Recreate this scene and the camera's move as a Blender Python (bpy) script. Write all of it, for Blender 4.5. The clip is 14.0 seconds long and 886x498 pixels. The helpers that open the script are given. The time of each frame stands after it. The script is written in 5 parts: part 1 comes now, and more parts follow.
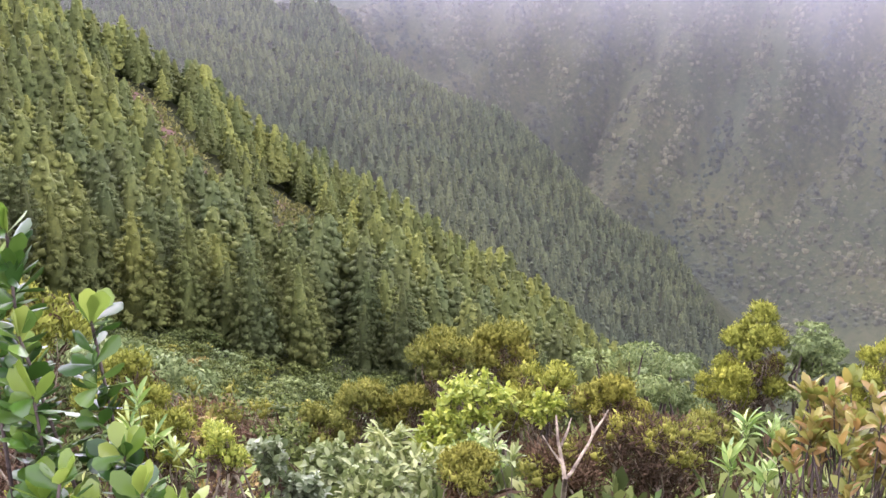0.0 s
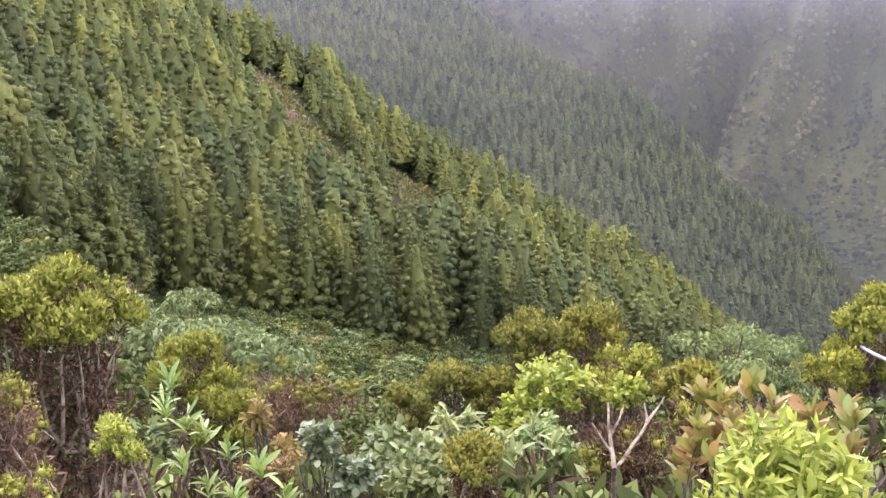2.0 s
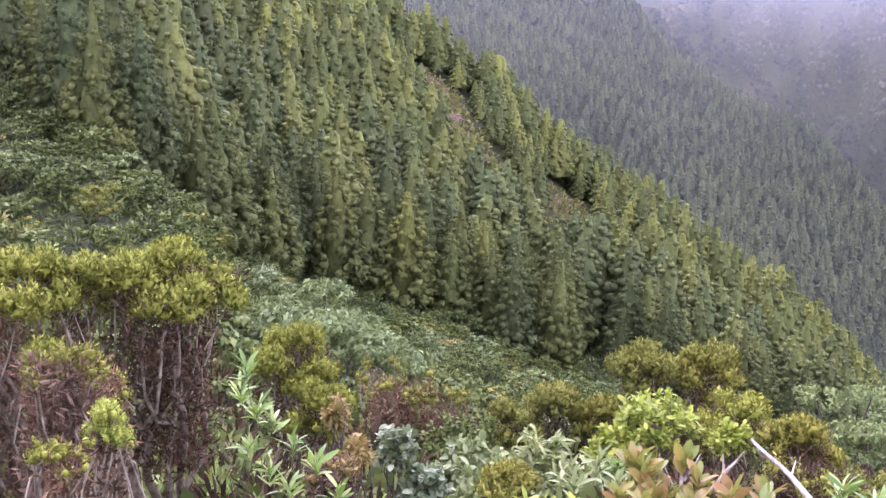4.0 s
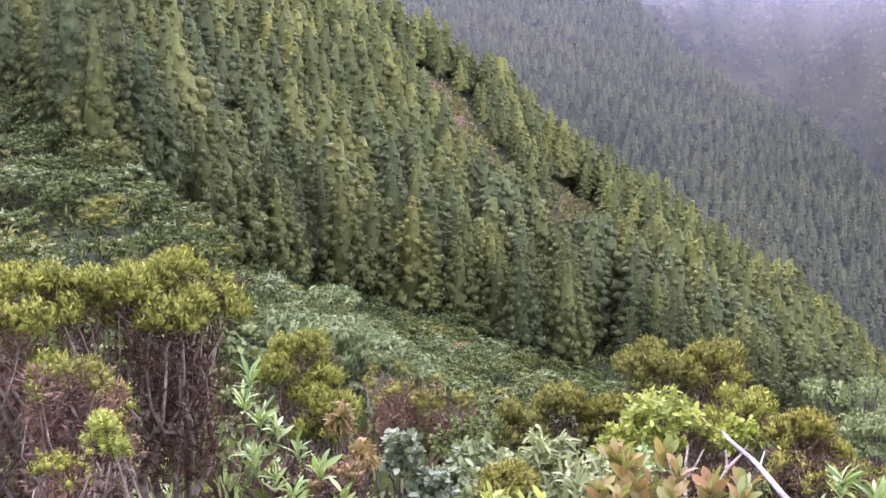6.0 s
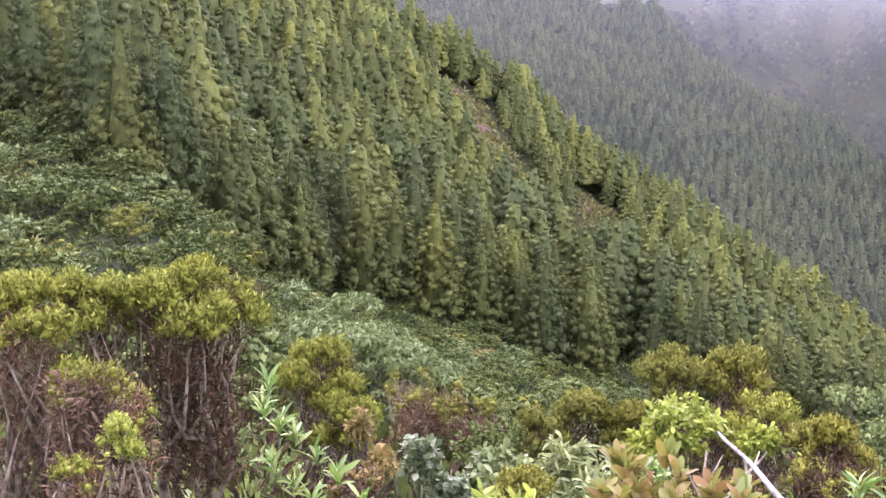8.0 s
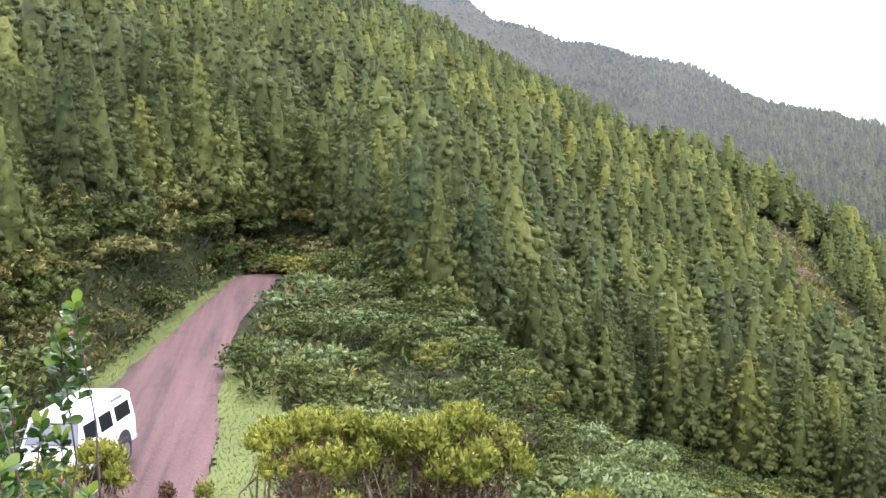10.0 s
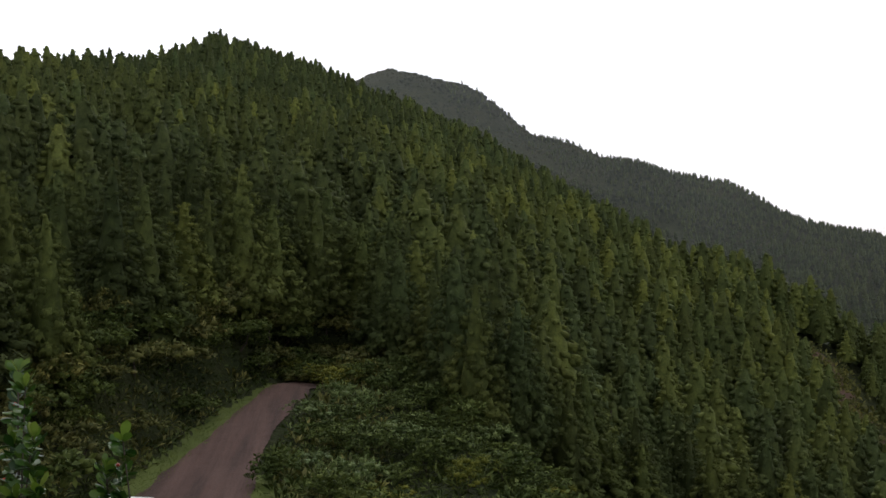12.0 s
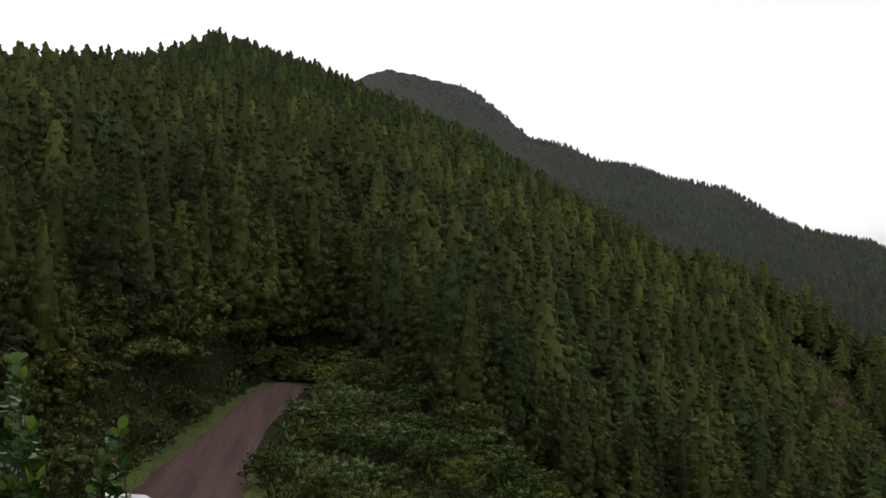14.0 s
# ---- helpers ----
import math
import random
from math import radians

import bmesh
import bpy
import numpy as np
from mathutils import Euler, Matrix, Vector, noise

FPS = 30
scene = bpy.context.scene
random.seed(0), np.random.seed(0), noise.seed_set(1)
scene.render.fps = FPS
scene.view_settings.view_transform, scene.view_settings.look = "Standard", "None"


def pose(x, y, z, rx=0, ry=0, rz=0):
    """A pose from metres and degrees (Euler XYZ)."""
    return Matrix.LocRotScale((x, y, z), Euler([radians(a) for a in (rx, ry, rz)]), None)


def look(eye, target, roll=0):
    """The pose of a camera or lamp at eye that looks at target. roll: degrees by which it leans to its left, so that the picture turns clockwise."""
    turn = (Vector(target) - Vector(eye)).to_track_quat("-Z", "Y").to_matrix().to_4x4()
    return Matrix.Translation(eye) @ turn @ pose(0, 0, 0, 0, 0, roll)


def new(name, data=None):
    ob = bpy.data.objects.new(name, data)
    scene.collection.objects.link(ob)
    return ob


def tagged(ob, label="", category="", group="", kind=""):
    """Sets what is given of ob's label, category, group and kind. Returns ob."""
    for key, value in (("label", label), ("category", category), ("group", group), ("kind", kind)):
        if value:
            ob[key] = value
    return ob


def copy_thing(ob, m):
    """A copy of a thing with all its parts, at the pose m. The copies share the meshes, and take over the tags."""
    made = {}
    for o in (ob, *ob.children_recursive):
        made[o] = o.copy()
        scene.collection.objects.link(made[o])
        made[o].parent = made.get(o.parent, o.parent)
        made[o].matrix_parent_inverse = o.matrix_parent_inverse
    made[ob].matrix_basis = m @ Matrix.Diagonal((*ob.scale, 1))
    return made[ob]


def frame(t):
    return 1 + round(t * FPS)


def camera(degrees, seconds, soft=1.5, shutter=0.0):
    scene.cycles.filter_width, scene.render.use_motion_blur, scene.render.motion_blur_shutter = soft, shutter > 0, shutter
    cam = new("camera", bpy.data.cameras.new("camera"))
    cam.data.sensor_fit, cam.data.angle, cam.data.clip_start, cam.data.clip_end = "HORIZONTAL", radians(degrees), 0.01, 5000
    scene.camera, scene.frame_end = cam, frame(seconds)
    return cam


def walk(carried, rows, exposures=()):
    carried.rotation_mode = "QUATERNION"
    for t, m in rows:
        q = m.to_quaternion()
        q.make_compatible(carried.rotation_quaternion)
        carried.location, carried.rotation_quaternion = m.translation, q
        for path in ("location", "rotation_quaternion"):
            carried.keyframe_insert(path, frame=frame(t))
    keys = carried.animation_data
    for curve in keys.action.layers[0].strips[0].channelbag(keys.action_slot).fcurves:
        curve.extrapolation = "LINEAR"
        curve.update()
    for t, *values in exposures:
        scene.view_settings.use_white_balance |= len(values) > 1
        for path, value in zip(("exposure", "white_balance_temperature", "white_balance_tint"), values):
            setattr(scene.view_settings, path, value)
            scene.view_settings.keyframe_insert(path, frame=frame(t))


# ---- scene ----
cam = camera(45.74, 14.0)


def view(x, y, z, yaw, pitch, roll):
    """A camera pose: yaw to the left of north, pitch above the level, roll to its left, in degrees."""
    a, b = radians(yaw), radians(pitch)
    way = Vector((-math.sin(a) * math.cos(b), math.cos(a) * math.cos(b), math.sin(b)))
    eye = Vector((x, y, z))
    return look(eye, eye + way, roll)


PATH = [
    (0.0, view(-0.601, -0.111, -0.017, -2.16, -15.00, -0.25)),
    (0.5, view(-0.443, -0.104, -0.020, 0.00, -14.89, -0.67)),
    (1.0, view(-0.102, -0.047, -0.000, 3.78, -15.26, 1.12)),
    (1.5, view(-0.000, 0.000, -0.000, 4.40, -14.76, -0.92)),
    (2.0, view(0.056, 0.057, -0.041, 4.95, -15.99, -2.42)),
    (2.5, view(0.239, 0.081, -0.000, 12.13, -15.60, -1.47)),
    (2.7, view(0.355, 0.088, 0.017, 13.68, -15.41, 1.05)),
    (4.8, view(0.598, 0.045, 0.072, 13.52, -15.43, 1.93)),
    (5.0, view(0.617, 0.025, 0.080, 13.78, -15.64, 1.18)),
    (5.5, view(0.613, 0.022, 0.082, 13.99, -15.13, 1.17)),
    (6.0, view(0.622, 0.040, 0.072, 13.93, -15.26, 0.26)),
    (6.5, view(0.626, 0.033, 0.072, 13.93, -15.40, -0.01)),
    (7.0, view(0.616, 0.028, 0.075, 14.22, -15.30, 0.23)),
    (7.2, view(0.613, 0.035, 0.072, 14.40, -15.23, 0.07)),
    (9.3, view(1.065, -0.068, 0.165, 24.18, -12.56, -0.40)),
    (9.5, view(1.128, -0.073, 0.198, 27.59, -11.59, -0.32)),
    (10.0, view(1.142, -0.004, 0.270, 32.36, -7.09, -1.44)),
    (10.5, view(1.091, 0.011, 0.302, 34.12, -4.92, -0.64)),
    (11.0, view(1.098, -0.006, 0.346, 34.40, -2.75, 0.38)),
    (11.5, view(1.110, -0.031, 0.376, 34.41, -1.34, 0.00)),
    (12.0, view(1.096, -0.030, 0.374, 34.24, -1.03, -0.13)),
    (12.5, view(1.090, -0.033, 0.374, 34.42, -0.92, -0.11)),
    (13.0, view(1.084, -0.029, 0.371, 34.53, -0.96, 0.04)),
    (13.5, view(1.067, -0.019, 0.364, 34.09, -0.97, 0.15)),
    (14.0, view(1.086, -0.040, 0.367, 34.03, -0.93, 0.76)),
]
EXPOSURES = [
    (0.0, 2.97, 5990, 43), (2.0, 2.97, 5990, 44), (2.7, 2.96, 5850, 47), (4.8, 2.95, 5480, 57), (7.2, 2.96, 5640, 53),
    (9.3, 3.02, 5950, 39), (10.0, 2.87, 5920, 33), (10.5, 2.33, 5920, 30), (11.0, 1.8, 6060, 25), (11.5, 1.1, 6200, 21), (12.0, 0.28, 6400, 15),
    (12.6, 0.08, 6400, 15), (14.0, 0.05, 6400, 15)]
walk(cam, PATH, EXPOSURES)

# ---- sky, sun and light of an overcast day ----
SUN_ELEVATION, SUN_TURN = 60.0, 320.0
world = bpy.data.worlds.new("overcast_sky")
scene.world = world
world.use_nodes = True
wn = world.node_tree
wn.nodes.clear()
sky = wn.nodes.new("ShaderNodeTexSky")
sky.sky_type, sky.sun_disc = "NISHITA", False
sky.sun_elevation, sky.sun_rotation = radians(SUN_ELEVATION), radians(SUN_TURN)
sky.air_density, sky.dust_density, sky.ozone_density = 1.0, 0.6, 1.0
grey = wn.nodes.new("ShaderNodeHueSaturation")
grey.inputs["Saturation"].default_value = 0.12
back = wn.nodes.new("ShaderNodeBackground")
back.inputs["Strength"].default_value = 0.15
wout = wn.nodes.new("ShaderNodeOutputWorld")
wn.links.new(sky.outputs[0], grey.inputs["Color"])
wn.links.new(grey.outputs[0], back.inputs["Color"])
wn.links.new(back.outputs[0], wout.inputs["Surface"])
lamp = bpy.data.lights.new("sun", "SUN")
lamp.energy, lamp.angle, lamp.color = 0.5, radians(40), (1.0, 0.96, 0.9)
sun = new("sun", lamp)
sun_way = Vector((math.sin(radians(SUN_TURN)) * math.cos(radians(SUN_ELEVATION)), math.cos(radians(SUN_TURN)) * math.cos(radians(SUN_ELEVATION)),
                  math.sin(radians(SUN_ELEVATION))))
sun.matrix_world = look(sun_way * 300, (0, 0, 0))


# ---- materials ----
def material(name):
    m = bpy.data.materials.new(name)
    m.use_nodes = True
    t = m.node_tree
    t.nodes.clear()
    return m, t


def node(t, kind, **inputs):
    n = t.nodes.new("ShaderNode" + kind)
    for key, value in inputs.items():
        n.inputs[key.replace("_", " ")].default_value = value
    return n


def ramp(t, source, stops):
    n = t.nodes.new("ShaderNodeValToRGB")
    e = n.color_ramp.elements
    while len(e) < len(stops):
        e.new(0.5)
    for k, (at, colour) in zip(e, stops):
        k.position, k.color = at, (*colour, 1)
    t.links.new(source, n.inputs[0])
    return n.outputs[0]


def blend(t, fac, a, b, kind="MIX"):
    n = t.nodes.new("ShaderNodeMix")
    n.data_type, n.blend_type = "RGBA", kind
    for where, value in ((0, fac), (6, a), (7, b)):
        if isinstance(value, bpy.types.NodeSocket):
            t.links.new(value, n.inputs[where])
        else:
            n.inputs[where].default_value = value if isinstance(value, float) else (*value, 1)
    return n.outputs[2]


def noisy(t, scale, detail=4.0, coords="Object", rough=0.6):
    c = t.nodes.new("ShaderNodeTexCoord")
    n = node(t, "TexNoise", Scale=scale, Detail=detail, Roughness=rough)
    t.links.new(c.outputs[coords], n.inputs["Vector"])
    return n.outputs["Fac"]


def finish(t, colour, rough=0.7, bump=None, strength=0.3, distance=0.02, translucent=0.0, spec=0.3, metal=0.0):
    b = node(t, "BsdfPrincipled", Roughness=rough, Metallic=metal)
    b.inputs["Specular IOR Level"].default_value = spec
    if isinstance(colour, bpy.types.NodeSocket):
        t.links.new(colour, b.inputs["Base Color"])
    else:
        b.inputs["Base Color"].default_value = (*colour, 1)
    if bump is not None:
        n = node(t, "Bump", Strength=strength, Distance=distance)
        t.links.new(bump, n.inputs["Height"])
        t.links.new(n.outputs[0], b.inputs["Normal"])
    o = node(t, "OutputMaterial")
    if translucent:
        s = node(t, "BsdfTranslucent")
        if isinstance(colour, bpy.types.NodeSocket):
            t.links.new(colour, s.inputs["Color"])
        mix = node(t, "MixShader", Fac=translucent)
        t.links.new(b.outputs[0], mix.inputs[1])
        t.links.new(s.outputs[0], mix.inputs[2])
        t.links.new(mix.outputs[0], o.inputs["Surface"])
    else:
        t.links.new(b.outputs[0], o.inputs["Surface"])


def leafy(name, dark, mid, light, rough=0.6, translucent=0.25, spec=0.25, patch=0.4, world_scale=0.05, grain=0.0, wide_tones=((0.72, 0.8, 0.85), (1.2, 1.14, 0.95)), stretch=None):
    """Foliage: every leaf or spray has its own tone, every plant its own cast, with patches over the plant and over the hillside."""
    dark, mid, light = [tuple(0.97 * v + 0.03 * sum(c) / 3 for v in c) for c in (dark, mid, light)]
    m, t = material(name)
    g = t.nodes.new("ShaderNodeNewGeometry")
    o = t.nodes.new("ShaderNodeObjectInfo")
    both, part_of = t.nodes.new("ShaderNodeMath"), t.nodes.new("ShaderNodeMath")
    part_of.operation = "FRACT"
    t.links.new(g.outputs["Random Per Island"], both.inputs[0])
    t.links.new(o.outputs["Random"], both.inputs[1])
    t.links.new(both.outputs[0], part_of.inputs[0])
    tone = ramp(t, part_of.outputs[0], [(0.0, dark), (0.5, mid), (1.0, light)])
    cast = ramp(t, o.outputs["Random"], [(0.0, (0.88, 0.91, 0.9)), (0.5, (1.0, 1.0, 1.0)), (1.0, (1.1, 1.07, 0.92))])
    own = blend(t, 1.0, tone, cast, "MULTIPLY")
    geo = node(t, "TexNoise", Scale=world_scale, Detail=3.0)
    if stretch:
        pull = t.nodes.new("ShaderNodeMapping")
        pull.inputs["Scale"].default_value = stretch
        t.links.new(g.outputs["Position"], pull.inputs["Vector"])
        t.links.new(pull.outputs[0], geo.inputs["Vector"])
    else:
        t.links.new(g.outputs["Position"], geo.inputs["Vector"])
    wide = ramp(t, geo.outputs["Fac"], [(0.35, wide_tones[0]), (0.65, wide_tones[1])])
    relief = None
    if grain:
        fine = node(t, "TexNoise", Scale=grain, Detail=6.0, Roughness=0.7)
        t.links.new(g.outputs["Position"], fine.inputs["Vector"])
        relief = fine.outputs["Fac"]
        own = blend(t, 1.0, own, ramp(t, relief, [(0.3, (0.55, 0.58, 0.6)), (0.5, (1.0, 1.0, 1.0)), (0.7, (1.45, 1.4, 1.3))]), "MULTIPLY")
    own = blend(t, patch, own, blend(t, 1.0, own, wide, "MULTIPLY"))
    finish(t, own, rough, relief, 1.0, 0.35 / max(grain, 0.01), translucent=translucent, spec=spec)
    return m


def barky(name, dark, light, scale=14.0):
    m, t = material(name)
    n = noisy(t, scale, 6.0)
    finish(t, ramp(t, n, [(0.35, dark), (0.65, light)]), 0.85, n, 0.6, 0.02)
    return m


TONE = ((0.8, 0.86, 0.92), (1.12, 1.07, 0.95))


def conifer_tone(name, mid, world_scale=0.2, grain=2.4):
    dark, light = tuple(0.88 * v for v in mid), tuple(1.14 * v for v in mid)
    return leafy(name, dark, mid, light, 0.75, 0.15, 0.1, 0.7, world_scale, grain, TONE)


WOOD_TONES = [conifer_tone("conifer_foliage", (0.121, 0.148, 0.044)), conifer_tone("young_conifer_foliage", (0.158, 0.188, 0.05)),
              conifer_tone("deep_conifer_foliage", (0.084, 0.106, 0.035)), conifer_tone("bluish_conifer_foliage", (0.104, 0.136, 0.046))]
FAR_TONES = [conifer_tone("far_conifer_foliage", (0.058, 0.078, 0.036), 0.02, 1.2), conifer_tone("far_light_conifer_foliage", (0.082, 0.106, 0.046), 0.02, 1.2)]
HEATH = leafy("heath_foliage", (0.14, 0.166, 0.018), (0.21, 0.24, 0.027), (0.33, 0.35, 0.046), 0.75, 0.25, 0.15, 0.3, 1.2)
HEATH_FAR = leafy("olive_heath_foliage", (0.12, 0.132, 0.019), (0.17, 0.182, 0.028), (0.245, 0.255, 0.042), 0.75, 0.25, 0.15, 0.7, 0.9)
HEATH_DRY = leafy("dry_heath_twigs", (0.034, 0.022, 0.011), (0.066, 0.041, 0.020), (0.13, 0.084, 0.046), 0.8, 0.1, 0.1, 0.5, 1.0)
MAUVE = leafy("mauve_dry_heath", (0.068, 0.041, 0.022), (0.125, 0.077, 0.043), (0.21, 0.14, 0.085), 0.8, 0.1, 0.1, 0.4, 1.0)
YELLOW = leafy("yellow_green_leaves", (0.16, 0.22, 0.02), (0.30, 0.37, 0.04), (0.46, 0.50, 0.07), 0.5, 0.35, 0.3, 0.3, 1.0)
SHRUB = leafy("shrub_leaves", (0.042, 0.062, 0.015), (0.085, 0.120, 0.028), (0.155, 0.195, 0.05), 0.65, 0.2, 0.12, 0.6, 0.35)
JUNIPER = leafy("juniper_foliage", (0.085, 0.13, 0.036), (0.145, 0.205, 0.062), (0.225, 0.29, 0.098), 0.6, 0.25, 0.25, 0.4, 0.5)
PALE = leafy("pale_green_leaves", (0.10, 0.14, 0.035), (0.20, 0.255, 0.075), (0.34, 0.385, 0.15), 0.5, 0.3, 0.3, 0.4, 1.0)
BLUISH = leafy("bluish_green_leaves", (0.085, 0.125, 0.045), (0.16, 0.215, 0.09), (0.26, 0.31, 0.16), 0.45, 0.25, 0.35, 0.3, 1.0)
GLOSSY = leafy("glossy_green_leaves", (0.014, 0.048, 0.007), (0.038, 0.10, 0.012), (0.10, 0.18, 0.024), 0.3, 0.15, 0.35, 0.4, 2.0)
YOUNG = leafy("young_light_green_leaves", (0.07, 0.14, 0.013), (0.13, 0.215, 0.024), (0.24, 0.315, 0.05), 0.3, 0.35, 0.45, 0.3, 2.0)
RED = leafy("reddish_green_leaves", (0.14, 0.185, 0.028), (0.22, 0.22, 0.045), (0.29, 0.165, 0.05), 0.4, 0.3, 0.4, 0.5, 2.0)
LILY = leafy("rosette_leaves", (0.09, 0.18, 0.03), (0.19, 0.30, 0.06), (0.38, 0.46, 0.14), 0.4, 0.3, 0.4, 0.4, 2.0)
ORANGE = leafy("orange_brown_fronds", (0.14, 0.13, 0.025), (0.25, 0.20, 0.05), (0.36, 0.25, 0.09), 0.6, 0.3, 0.2, 0.4, 1.5)
GRASS = leafy("verge_grass_blades", (0.10, 0.138, 0.023), (0.135, 0.175, 0.032), (0.18, 0.22, 0.048), 0.6, 0.3, 0.2, 0.6, 0.8)
BRUSH = leafy("bank_brush", (0.068, 0.08, 0.021), (0.132, 0.142, 0.037), (0.22, 0.21, 0.065), 0.7, 0.2, 0.2, 0.8, 0.3)
MOOR = leafy("far_scrub", (0.024, 0.033, 0.017), (0.036, 0.047, 0.024), (0.055, 0.067, 0.036), 0.75, 0.1, 0.1, 1.0, 0.035, 0.5, ((0.6, 0.72, 0.72), (1.75, 1.45, 1.25)), (1.0, 0.22, 0.5))
BARK = barky("grey_brown_bark", (0.035, 0.026, 0.02), (0.12, 0.095, 0.075))
LICHEN = barky("lichen_covered_bark", (0.055, 0.040, 0.024), (0.30, 0.26, 0.165), 9.0)
BLEACHED = barky("bleached_dead_wood", (0.17, 0.155, 0.14), (0.40, 0.38, 0.35), 30.0)



def ground_material():
    m, t = material("undergrowth_floor")
    a, b = noisy(t, 0.35, 8.0), noisy(t, 3.0, 6.0)
    w = noisy(t, 0.012, 6.0)
    low = ramp(t, a, [(0.3, (0.024, 0.036, 0.012)), (0.5, (0.045, 0.058, 0.02)), (0.7, (0.062, 0.068, 0.030))])
    fine = ramp(t, b, [(0.3, (0.6, 0.6, 0.6)), (0.7, (1.35, 1.3, 1.2))])
    broad = ramp(t, w, [(0.35, (0.45, 0.53, 0.52)), (0.5, (0.6, 0.62, 0.58)), (0.65, (0.8, 0.74, 0.66))])
    finish(t, blend(t, 1.0, blend(t, 1.0, low, fine, "MULTIPLY"), broad, "MULTIPLY"), 0.9, b, 0.8, 0.3, spec=0.1)
    return m


def soil_material(name, dark, light, scale=1.2):
    m, t = material(name)
    a, b = noisy(t, scale * 0.4, 6.0), noisy(t, scale * 9, 8.0)
    base = ramp(t, a, [(0.3, dark), (0.7, light)])
    fine = ramp(t, b, [(0.3, (0.75, 0.72, 0.72)), (0.7, (1.2, 1.2, 1.2))])
    finish(t, blend(t, 1.0, base, fine, "MULTIPLY"), 0.85, b, 0.5, 0.05, spec=0.25)
    return m


def track_material():
    """Packed red scoria with darker wheel ruts that run along the track."""
    m, t = material("red_scoria_dirt")
    c = t.nodes.new("ShaderNodeTexCoord")
    turn, squeeze = t.nodes.new("ShaderNodeMapping"), t.nodes.new("ShaderNodeMapping")
    turn.inputs["Rotation"].default_value = (0, 0, radians(-130))
    squeeze.inputs["Scale"].default_value = (0.05, 1.0, 1.0)
    t.links.new(c.outputs["Object"], turn.inputs["Vector"])
    t.links.new(turn.outputs[0], squeeze.inputs["Vector"])
    rut = node(t, "TexNoise", Scale=1.3, Detail=5.0, Roughness=0.6)
    t.links.new(squeeze.outputs[0], rut.inputs["Vector"])
    patches = node(t, "TexNoise", Scale=4.0, Detail=6.0, Roughness=0.65)
    t.links.new(squeeze.outputs[0], patches.inputs["Vector"])
    spots, grit = patches.outputs["Fac"], noisy(t, 11.0, 8.0)
    base = ramp(t, rut.outputs["Fac"], [(0.3, (0.048, 0.026, 0.019)), (0.45, (0.080, 0.044, 0.033)), (0.7, (0.118, 0.068, 0.052))])
    base = blend(t, 1.0, base, ramp(t, spots, [(0.32, (0.72, 0.68, 0.66)), (0.5, (1.0, 1.0, 1.0)), (0.7, (1.12, 1.08, 1.04))]), "MULTIPLY")
    base = blend(t, 1.0, base, ramp(t, grit, [(0.3, (0.75, 0.74, 0.74)), (0.7, (1.22, 1.22, 1.22))]), "MULTIPLY")
    finish(t, base, 0.8, grit, 0.6, 0.05, spec=0.3)
    return m


GROUND = ground_material()
ROAD = track_material()
SCAR = soil_material("reddish_bare_soil", (0.058, 0.031, 0.019), (0.125, 0.070, 0.043), 0.5)
TURF = soil_material("verge_turf", (0.075, 0.106, 0.018), (0.108, 0.143, 0.027), 1.5)


# ---- meshes ----
def rng_of(seed):
    return np.random.default_rng(seed)


def fast_mesh(name, verts, quads, mat, smooth=False, normals=None):
    """A mesh from arrays of corners and of three- or four-cornered faces, with soft foliage normals where given."""
    me = bpy.data.meshes.new(name)
    verts, quads = np.asarray(verts, np.float32), np.asarray(quads, np.int32)
    k = quads.shape[1]
    me.vertices.add(len(verts))
    me.vertices.foreach_set("co", verts.ravel())
    me.loops.add(quads.size)
    me.loops.foreach_set("vertex_index", quads.ravel())
    me.polygons.add(len(quads))
    me.polygons.foreach_set("loop_start", np.arange(0, quads.size, k, dtype=np.int32))
    me.update(calc_edges=True)
    me.validate()
    if smooth:
        me.shade_smooth()
    if normals is not None:
        me.normals_split_custom_set_from_vertices(normals)
    me.materials.append(mat)
    return me


def unit(v):
    return v / np.maximum(np.linalg.norm(v, axis=-1, keepdims=True), 1e-9)


def sprays(P, D, L, W, rng, fold=0.2, droop=0.0):
    """Corner and face arrays of lance-shaped, folded leaves at P, growing along D."""
    n = len(P)
    D = unit(D)
    S = unit(np.cross(D, rng.normal(size=(n, 3)) + np.array((0, 0, 1.2))))
    N = np.cross(S, D)
    L, W = np.broadcast_to(L, n)[:, None], np.broadcast_to(W, n)[:, None]
    mid = P + D * L * 0.55 + N * W * fold
    tip = P + D * L - np.array((0, 0, 1.0)) * L * droop
    V = np.stack([P, mid + S * W * 0.5, tip, mid - S * W * 0.5], 1).reshape(-1, 3)
    return V, np.arange(4 * n).reshape(n, 4)


def tufts(C, R, k, rng, out=None, length=0.9, width=0.3, up=0.3, droop=0.1):
    """k sprays round each of the tuft centres C with radius R."""
    n = len(C)
    R = np.broadcast_to(R, n)
    way = unit(rng.normal(size=(n, k, 3)))
    lean = np.zeros((n, 1, 3)) if out is None else out[:, None, :]
    D = unit(way + lean * 0.9 + np.array((0, 0, up)))
    P = (C[:, None, :] + way * R[:, None, None] * 0.35).reshape(-1, 3)
    L = np.repeat(R, k) * length * rng.uniform(0.6, 1.2, n * k)
    return sprays(P, D.reshape(-1, 3), L, L * width * rng.uniform(0.7, 1.3, n * k), rng, droop=droop)


